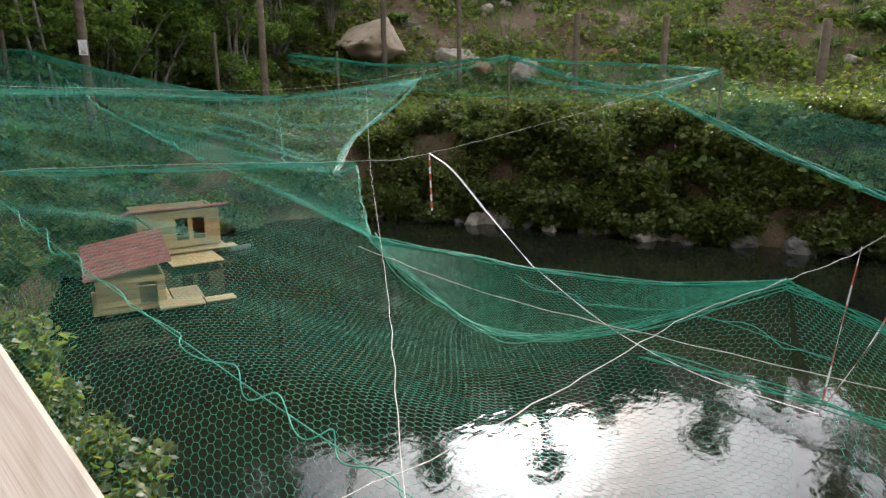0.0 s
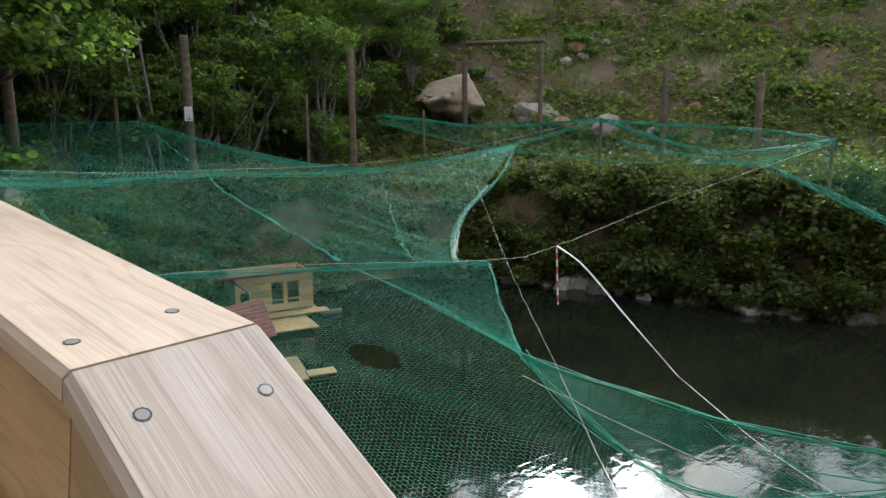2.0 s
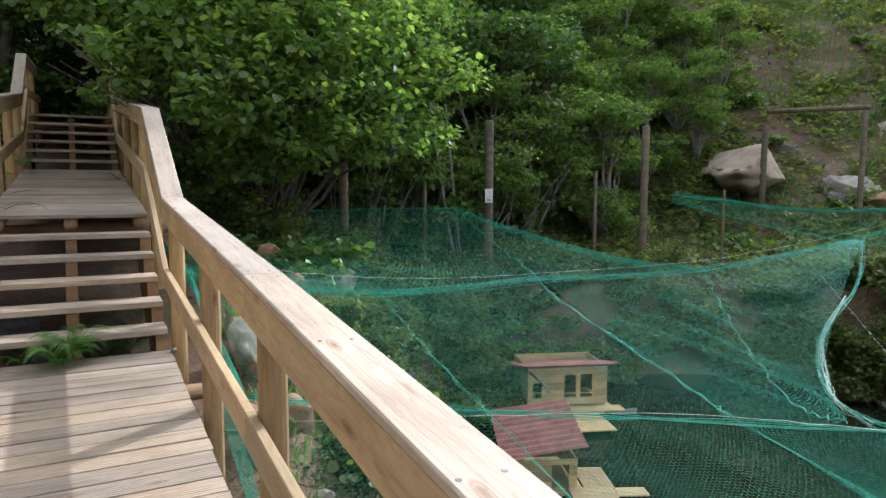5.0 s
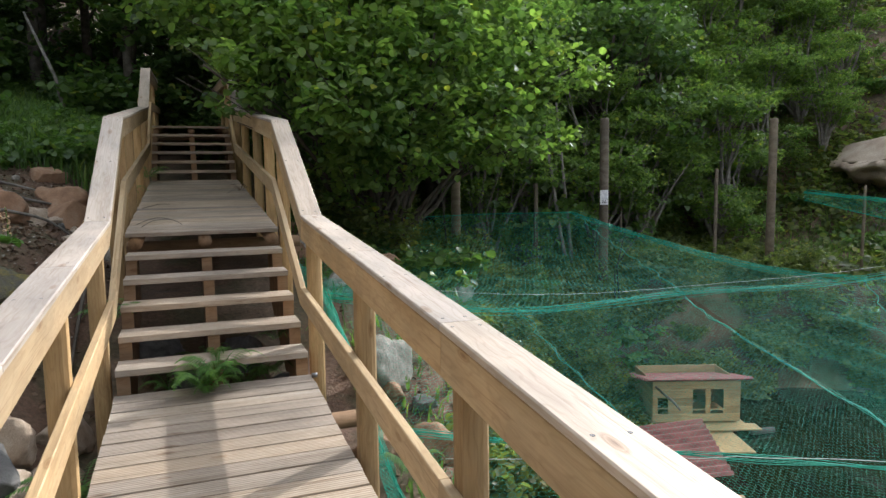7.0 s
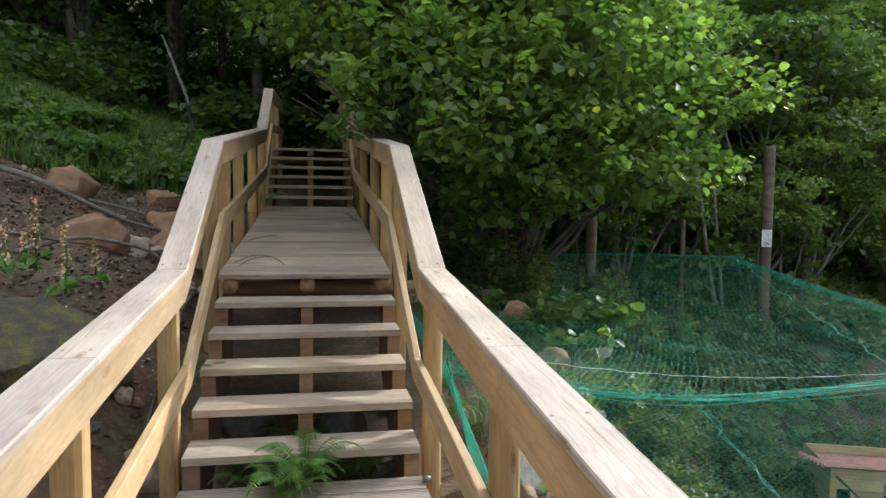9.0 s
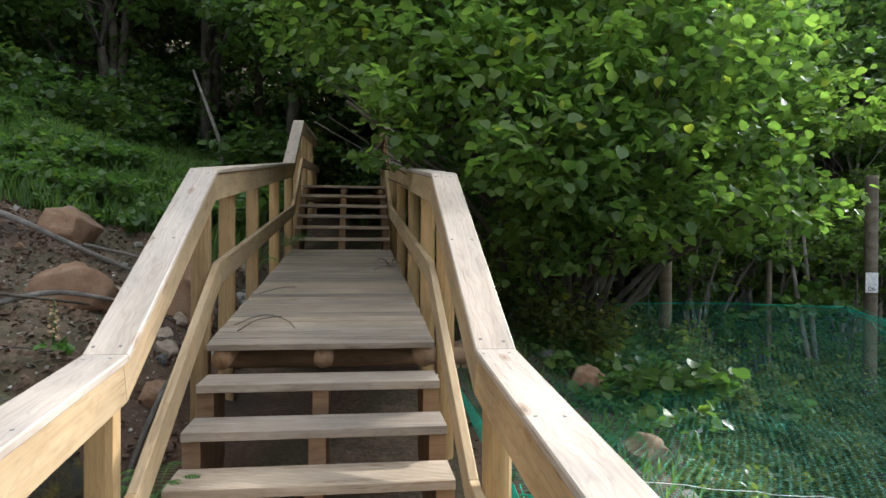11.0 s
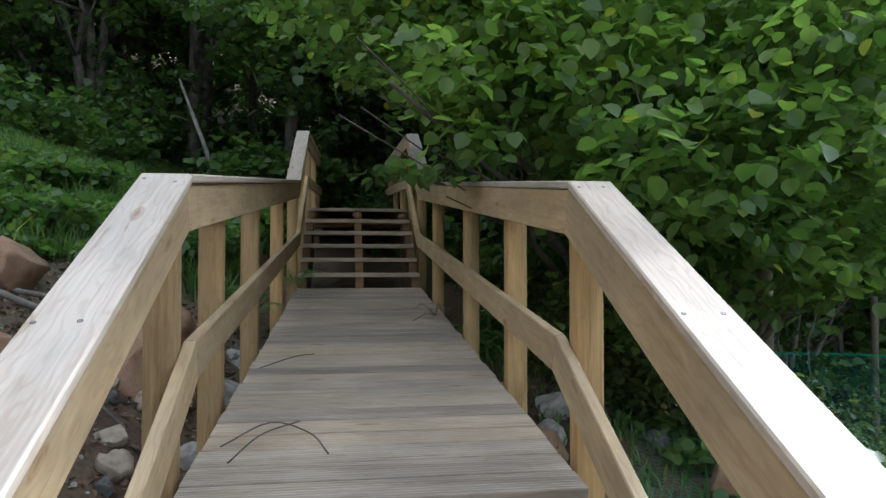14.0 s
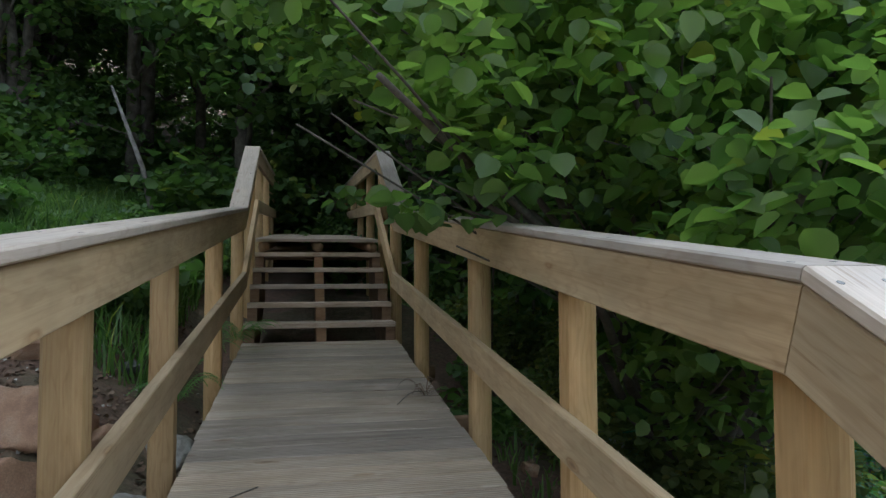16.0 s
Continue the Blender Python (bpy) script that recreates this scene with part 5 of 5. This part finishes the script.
# ---- rocks and stones ----
rock(18.3, 16.8, 1.75, SANDROCK, "big pale ochre boulder on the slope", 1, squash=(1.3, 0.9, 0.75), turn=40)
rock(19.6, 14.6, 0.7, ROCK, "pale rounded boulder on the slope", 2, squash=(1.3, 1, 0.8))
rock(20.2, 12.2, 0.6, ROCK, "pale boulder on the slope", 3)
rng = np.random.default_rng(77)
for k in range(110):
    x, y = rng.uniform(13.6, 27), rng.uniform(-2, 21)
    if 0.75 * x + 0.66 * y < 15.5:
        continue
    rock(x, y, float(rng.choice([0.10, 0.14, 0.2, 0.3, 0.42], p=[0.3, 0.3, 0.2, 0.13, 0.07])), (ROCK, REDROCK, GREYROCK)[k % 3], ("pale", "ochre", "dark grey")[k % 3] + " stone lying on the far slope", k, group="slope stones", name="stone", category="stone")
for k in range(34):
    f = rng.uniform(0, 1)
    y = -2 + 14 * f
    x = float(np.interp(y, [-2, 1.5, 4, 6, 9, 11.2, 12.0], [14.1, 13.75, 13.2, 12.95, 12.35, 11.8, 10.9])) + rng.uniform(-0.1, 0.25)
    rock(x, y, rng.uniform(0.14, 0.36), (GREYROCK, ROCK)[k % 2], ("dark grey", "pale")[k % 2] + " stone at the water's edge", k, z=WATER_Z - 0.05, group="shore stones", name="stone", category="stone")
for k in range(70):
    y = rng.uniform(2.0, 13.5)
    x = rng.uniform(0.95, float(np.interp(y, [2, 6, 9, 13.5], [1.9, 2.6, 3.4, 5.0])))
    rock(x, y, float(rng.choice([0.08, 0.13, 0.2, 0.3], p=[0.3, 0.35, 0.25, 0.1])), (ROCK, GREYROCK, REDROCK)[k % 3], ("pale", "dark grey", "ochre")[k % 3] + " stone on the bank below the boardwalk", k, group="bank stones", name="stone", category="stone")
rock(1.3, 8.5, 0.28, ROCK, "pale boulder wrapped in net beside the stairs", 4, squash=(0.8, 0.9, 1.3))
rock(1.15, 6.2, 0.26, REDROCK, "ochre boulder beside the posts", 5)
rock(3.2, 11.8, 0.34, ROCK, "angular pale boulder under the net", 6, squash=(1.2, 0.8, 0.9))
rock(3.7, 11.6, 0.26, ROCK, "angular pale boulder under the net", 1)
rock(2.8, 11.4, 0.2, GREYROCK, "grey stone under the net", 2)
rock(7.9, 12.9, 0.5, GREYROCK, "dark stone behind the duck house", 3)
rock(8.8, 12.7, 0.4, GREYROCK, "dark stone behind the duck house", 5)
# uphill side
rock(-1.75, 8.9, 0.85, MOSSROCK, "big dark boulder covered with yellow moss", 5, squash=(0.85, 1.25, 0.95), z=0.25)
rock(-1.35, 7.2, 0.42, GREYROCK, "grey boulder beside the boardwalk", 6)
for x, y, s, mt, lb, sd in ((-2.66, 12.75, 0.40, REDROCK, "rounded ochre boulder in the earth", 0), (-1.85, 13.55, 0.30, REDROCK, "ochre boulder beside the grass", 5), (-1.9, 10.95, 0.36, REDROCK, "rounded ochre boulder in the bare earth", 3), (-1.6, 11.1, 0.2, SANDROCK, "pale stone leaning on an ochre boulder", 4),
                            (-1.35, 11.9, 0.5, REDROCK, "large ochre boulder beside the boardwalk", 1), (-1.6, 12.7, 0.34, REDROCK, "ochre boulder beside the boardwalk", 2), (-0.98, 12.2, 0.2, ROCK, "pale stone beside the deck", 6), (-0.92, 11.2, 0.2, ROCK, "pale stone beside the deck", 3), (-0.95, 13.0, 0.18, ROCK, "pale stone beside the deck", 2)):
    rock(x, y, s, mt, lb, sd, sink=0.5)
for k in range(60):
    x, y = -0.95 - abs(rng.normal(0, 0.35)), rng.uniform(3.5, 14)
    rock(x, y, float(rng.choice([0.06, 0.09, 0.14], p=[0.4, 0.35, 0.25])), (SANDROCK, GREYROCK, REDROCK)[k % 3], ("sandy", "grey", "ochre")[k % 3] + " stone on the earth beside the boardwalk", k, group="path stones", name="stone", category="stone")
for k in range(60):
    x, y = -1.2 - rng.uniform(0, 4), rng.uniform(9.5, 14.6)
    rock(x, y, rng.uniform(0.02, 0.06), (ROCK, REDROCK)[k % 2], "small pebble on the bare earth", k, group="pebbles", name="pebble", category="stone")

for k, (x, y, s) in enumerate(((-0.95, 7.75, 0.24), (-1.15, 7.5, 0.30), (-0.98, 7.1, 0.24), (-1.3, 7.9, 0.28), (-1.05, 6.6, 0.27), (-0.95, 6.2, 0.22), (-1.25, 6.1, 0.32), (-0.95, 8.3, 0.24), (-1.0, 5.5, 0.18), (-0.9, 8.7, 0.2))):
    rock(x, y, s, SANDROCK, "rounded pale tan boulder beside the boardwalk posts", k, sink=0.3)
for k, (x, y, s) in enumerate(((-0.2, 8.6, 0.2), (0.25, 8.9, 0.24), (-0.45, 9.0, 0.22), (0.5, 8.45, 0.16))):
    rock(x, y, s, GREYROCK, "dark stone under the open stairs", k, sink=0.4)

# ---- branches on the earth ----


def ground_stick(pts, r, label, lift=0.03, mtl=None):
    q = [(x, y, hz(x, y) + lift + dz) for x, y, dz in pts]
    return tagged(obj("fallen_branch", tube_mesh([tuple(p) for p in catmull(q, np.linspace(0, len(q) - 1, 14))], list(np.linspace(r, r * 0.4, 14)), 7), mtl or PALEBARK), label, "branch", "fallen branches")


ground_stick([(-3.15, 12.3, 0.12), (-2.75, 12.05, 0.14), (-2.4, 12.1, 0.08), (-1.95, 12.4, 0.03), (-1.6, 12.5, 0)], 0.035, "pale fallen branch lying on the earth")
ground_stick([(-2.3, 12.3, 0.05), (-1.9, 12.7, 0.05), (-1.5, 12.75, 0.02)], 0.02, "thin pale fallen branch on the earth")
ground_stick([(-2.2, 10.2, 0.04), (-1.88, 10.55, 0.12), (-1.6, 10.75, 0.10), (-1.4, 11.0, 0.04), (-1.2, 11.0, 0)], 0.022, "thin pale fallen branch on the earth")
ground_stick([(-1.0, 10.8, 0.0), (-0.95, 9.8, 0.1), (-0.98, 8.8, 0.05)], 0.025, "dark fallen branch beside the stairs", mtl=BARK)
ground_stick([(-2.4, 9.9, 0.2), (-1.6, 10.9, 0.02), (-1.2, 11.6, 0.0)], 0.012, "thin dark twig on the earth", mtl=BARK)
for k in range(14):
    x, y = -1.0 - rng.uniform(0, 2.5), rng.uniform(9.5, 13.8)
    a = rng.uniform(0, 6.28)
    ground_stick([(x, y, 0), (x + 0.25 * math.cos(a), y + 0.25 * math.sin(a), 0.03), (x + 0.5 * math.cos(a + 0.4), y + 0.5 * math.sin(a + 0.4), 0)], 0.006, "thin brown twig on the earth", 0.01, BARK)

# ---- ferns and flowers ----


def fern_mesh(seed, fronds, length):
    rng = np.random.default_rng(seed)
    tri = []
    for k in range(fronds):
        a = 2 * math.pi * k / fronds + rng.uniform(-0.3, 0.3)
        L = length * rng.uniform(0.65, 1.1)
        n = 20
        t = np.linspace(0.10, 1, n)
        lift = rng.uniform(0.9, 1.8)
        r, z = L * t * 0.80, L * (lift * t - (lift - 0.25) * t ** 2)
        ax = np.array([math.cos(a), math.sin(a), 0])
        sd = np.array([-math.sin(a), math.cos(a), rng.uniform(-0.35, 0.35)])
        for i in range(n):
            c = ax * r[i] + np.array([0, 0, z[i]])
            w = L * 0.21 * min(1.0, 0.35 + 3.2 * t[i]) * (1.04 - t[i]) ** 0.75
            for s in (-1, 1):
                tip = c + sd * s * w + ax * w * 0.42 - np.array([0, 0, 0.22 * w])
                h = L * 0.0145
                m1 = c * 0.45 + tip * 0.55 + np.array([0, 0, 0.05 * w])
                tri.append([c - ax * h, c + ax * h, m1 + ax * h * 0.85, m1 - ax * h * 0.85])
                tri.append([m1 - ax * h * 0.85, m1 + ax * h * 0.85, tip + ax * h * 0.12, tip - ax * h * 0.12])
        for i in range(n - 1):
            p, q = ax * r[i] + np.array([0, 0, z[i]]), ax * r[i + 1] + np.array([0, 0, z[i + 1]])
            tri.append([p - sd * 0.003, p + sd * 0.003, q + sd * 0.002, q - sd * 0.002])
    return quads_mesh("fern", np.array(tri), 4)


ferns = [fern_mesh(k, 11, 0.34) for k in range(3)]
for me in ferns:
    me.materials.append(FERN)


def fern(x, y, z, s, turn, label):
    o = new("fern", ferns[int(turn * 10) % 3])
    o.matrix_basis = Matrix.Translation((x, y, z)) @ Matrix.Rotation(turn, 4, "Z") @ Matrix.Scale(s, 4)
    return tagged(o, label, "fern", "ferns")


fern(-0.10, 7.86, 0.03, 1.05, 0.4, "green fern growing through the stairs")
fern(0.0, 7.92, 0.06, 1.15, 1.7, "green fern growing through the stairs")
fern(-0.3, 8.1, -0.02, 0.8, 2.2, "green fern growing under the treads")
fern(0.35, 8.15, 0.0, 0.7, 3.2, "green fern growing under the treads")
fern(-0.05, 8.55, 0.0, 0.9, 1.3, "green fern growing under the treads")
fern(0.2, 8.3, -0.1, 0.9, 2.6, "green fern growing under the treads")
fern(-0.06, 7.80, 0.015, 0.75, 2.1, "green fern growing through the stairs")
fern(0.45, 8.5, 0.15, 0.7, 0.9, "green fern growing under the treads")
fern(-0.72, 7.15, -0.30, 1.25, 0.2, "broad yellow-green fern beside the deck")
fern(-0.80, 6.85, -0.35, 1.1, 1.4, "broad yellow-green fern beside the deck")
fern(0.0, 8.2, 0.16, 0.35, 1.1, "small fern sprig between the treads")
fern(-0.68, 8.75, 0.35, 0.9, 2.9, "green fern beside the stairs")
fern(-0.62, 13.9, 1.40, 1.2, 0.7, "dark green fern beside the upper stairs")
fern(-0.85, 12.9, 1.15, 1.1, 1.1, "dark green fern hanging over the deck edge")
fern(-0.9, 13.6, 1.25, 1.3, 2.0, "dark green fern beside the deck")
fern(0.95, 8.9, 0.0, 0.9, 1.2, "green fern below the handrail")
fern(1.1, 7.3, -0.5, 0.9, 2.1, "green fern below the handrail")
for k in range(36):
    x, y = rng.uniform(-8, -1.3), rng.uniform(14.2, 20)
    fern(x, y, hz(x, y) - 0.02, rng.uniform(0.9, 1.7), rng.uniform(0, 6), "green fern in the grass slope")
for k in range(16):
    x, y = rng.uniform(1.0, 3.4), rng.uniform(8.5, 15)
    fern(x, y, hz(x, y) - 0.02, rng.uniform(0.8, 1.4), rng.uniform(0, 6), "green fern in the shade below the trees")


def flower_spike(x, y, tall, mtl, label):
    f = empty("flower_spike", Matrix.Translation((x, y, hz(x, y) - 0.03)), label, "wildflower", "flower spikes")
    rg = np.random.default_rng(int(1000 * abs(x)))
    obj("stalk", tube_mesh([(0, 0, 0), (0.01, 0, tall * 0.5), (0.0, 0.01, tall)], [0.008, 0.006, 0.003], 5), FERN, f)
    n = int(90 * tall / 0.4)
    t = rg.uniform(0.25, 1.0, n)
    a = rg.uniform(0, 6.28, n)
    r = 0.026 * (1.15 - t)
    pts = np.stack([r * np.cos(a), r * np.sin(a), t * tall], -1)
    v, q = leaf_cloud(pts, rg, 0.019, droop=0.9, out=a)
    obj("bloom", indexed_mesh("florets", v, q), mtl, f, "bell-shaped florets")["kind"] = "stuff"
    v, q = leaf_cloud(np.stack([0.03 * np.cos(a[:12]), 0.03 * np.sin(a[:12]), 0.03 + 0 * a[:12]], -1), rg, 0.07, droop=0.0, out=a[:12])
    obj("leaf_rosette", indexed_mesh("leaves", v, q), FERN, f)
    return f


for x, y, h in ((-1.72, 9.3, 0.42), (-1.5, 9.75, 0.3), (-1.85, 9.0, 0.3), (-1.28, 8.5, 0.38), (-1.62, 8.6, 0.26), (-1.9, 9.6, 0.28)):
    fs = flower_spike(x, y, h, FLOWER, "cream flower spike growing on the mossy rock")
    fs.location.z = max(fs.location.z, 0.25 + 0.85 * 0.95 * 0.5 * max(0, 1 - ((x + 1.75) / 0.72) ** 2 - ((y - 8.9) / 1.06) ** 2) ** 0.5 + 0.42)
for x, y, h in ((13.6, 8.3, 0.9), (13.9, 5.2, 0.8), (13.4, 6.9, 0.9)):
    flower_spike(x, y, h, PINK, "tall pink wildflower spike on the bank")

# thin stems of the thicket below the hazel, and two leaning birch stems
th = empty("thicket", pose(0, 0, 0), "tangle of thin bare stems under the hazel", "thicket")
tb = []
for k in range(18):
    x, y = rng.uniform(1.5, 7.5), rng.uniform(13.4, 16.2)
    z = hz(x, y) - 0.05
    tb = [(tube([(x, y, z), (x + rng.normal(0, 0.12), y + rng.normal(0, 0.12), z + 1.3), (x + rng.normal(0, 0.35), y + rng.normal(0, 0.3), z + rng.uniform(2.2, 3.4))], [0.018, 0.013, 0.005], 5))]
    obj("bare_stem", joined(tb), BARK, th)
for x, y, lx in ((6.75, 14.6, -0.55), (6.95, 14.8, -0.3)):
    z = hz(x, y) - 0.1
    tagged(obj("birch_stem", tube_mesh([(x, y, z), (x + lx * 0.5, y, z + 1.3), (x + lx, y + 0.2, z + 3.6)], [0.04, 0.034, 0.02], 8), PALEBARK), "slender leaning grey tree stem behind the net", "tree stem", "leaning stems")
tagged(obj("bare_stem", tube_mesh([(-2.4, 19.8, hz(-2.4, 19.8)), (-2.6, 19.8, hz(-2.4, 19.8) + 1.0), (-3.1, 19.9, hz(-2.4, 19.8) + 2.3)], [0.05, 0.04, 0.02], 7), PALEBARK), "pale bare stem at the edge of the wood", "tree stem")
# low weeds in the grass and on the slope under the trees
weed = shrub("weed_clump", pose(-2.6, 15.2, hz(-2.6, 15.2)), "low leafy weeds in the grass", 61, 420, 0.075, GRASS, 0.45, 0.38, "weeds", "weed clumps", 8)
for k in range(230):
    x, y = rng.uniform(-9, -1.15), 13.7 + 8 * rng.uniform(0, 1) ** 1.3
    inst(weed, x, y, rng.uniform(0.5, 1.4), rng.uniform(0, 6.28))
for k in range(40):
    x, y = rng.uniform(1.1, 7.5), rng.uniform(10.5, 18)
    if float(pond_distance(np.array([x]), np.array([y]))[0]) > 0.4:
        inst(weed, x, y, rng.uniform(0.7, 1.5), rng.uniform(0, 6.28))
for k in range(90):
    x, y = rng.uniform(14, 34), rng.uniform(-4, 24)
    inst(weed, x, y, rng.uniform(0.7, 1.8), rng.uniform(0, 6.28))

# ---- litter and twigs ----


def litter(name, n, xr, yr, size, mtl, seed, label, keep):
    rg = np.random.default_rng(seed)
    x, y = rg.uniform(*xr, n), rg.uniform(*yr, n)
    k = keep(x, y)
    x, y = x[k], y[k]
    v, q = leaf_cloud(np.stack([x, y, height(x, y) + 0.012], -1), rg, size, droop=-0.1)
    return tagged(obj(name, indexed_mesh(name, v, q), mtl), label, "leaf litter", kind="stuff")


litter("leaf_litter", 9000, (-5, -0.8), (8.5, 15), 0.035, LITTER, 51, "dry brown leaves and chips on bare earth", lambda x, y: x < 0)
litter("leaf_litter", 5000, (0.9, 5), (1, 14), 0.04, LITTER, 52, "dry brown leaves on the bank", lambda x, y: pond_distance(x, y) > 0.2)
litter("gravel", 2600, (-5, -0.9), (9, 14.6), 0.022, ROCK, 53, "pale gravel scattered on bare earth", lambda x, y: x < 0)


def deck_z(y):
    (a, b), (c, d) = DECKS[1]
    return b + (d - b) * (y - a) / (c - a)


def deck_twig(pts, label):
    q = [(x, y, deck_z(y) + 0.006 + dz) for x, y, dz in pts]
    return tagged(obj("twig", tube_mesh([tuple(p) for p in catmull(q, np.linspace(0, len(q) - 1, 16))], 0.003, 5), BARK), label, "twig", "twigs on the deck")


deck_twig([(-0.55, 9.9, 0), (-0.4, 10.05, 0.03), (-0.25, 9.95, 0.02), (-0.18, 9.8, 0)], "thin curled twig lying on the deck")
deck_twig([(-0.5, 9.75, 0.0), (-0.42, 9.95, 0.02), (-0.3, 10.15, 0.0)], "thin curled twig lying on the deck")
deck_twig([(-0.56, 11.0, 0.0), (-0.4, 11.15, 0.02), (-0.3, 11.3, 0.0)], "thin twig lying on the deck")
deck_twig([(0.35, 12.3, 0), (0.45, 12.45, 0.02), (0.55, 12.5, 0.01)], "thin twig lying on the deck")
dead = new("dry_fern", fern_mesh(9, 6, 0.2))
dead.data.materials.append(LITTER)
dead.matrix_basis = Matrix.Translation((0.52, 12.4, deck_z(12.4) + 0.004))
tagged(dead, "withered brown fern lying on the deck edge", "dry fern")
bolts = [(0.62, 7.9, 0.03), (0.62, 9.55, 0.72)]
for x, y, z in bolts:
    b = obj("bolt", tube_mesh([(x - 0.018, y, z), (x + 0.02, y, z)], 0.017, 10), STEEL)
    tagged(b, "zinc bolt head in the stair post", "bolt", "stair bolts")
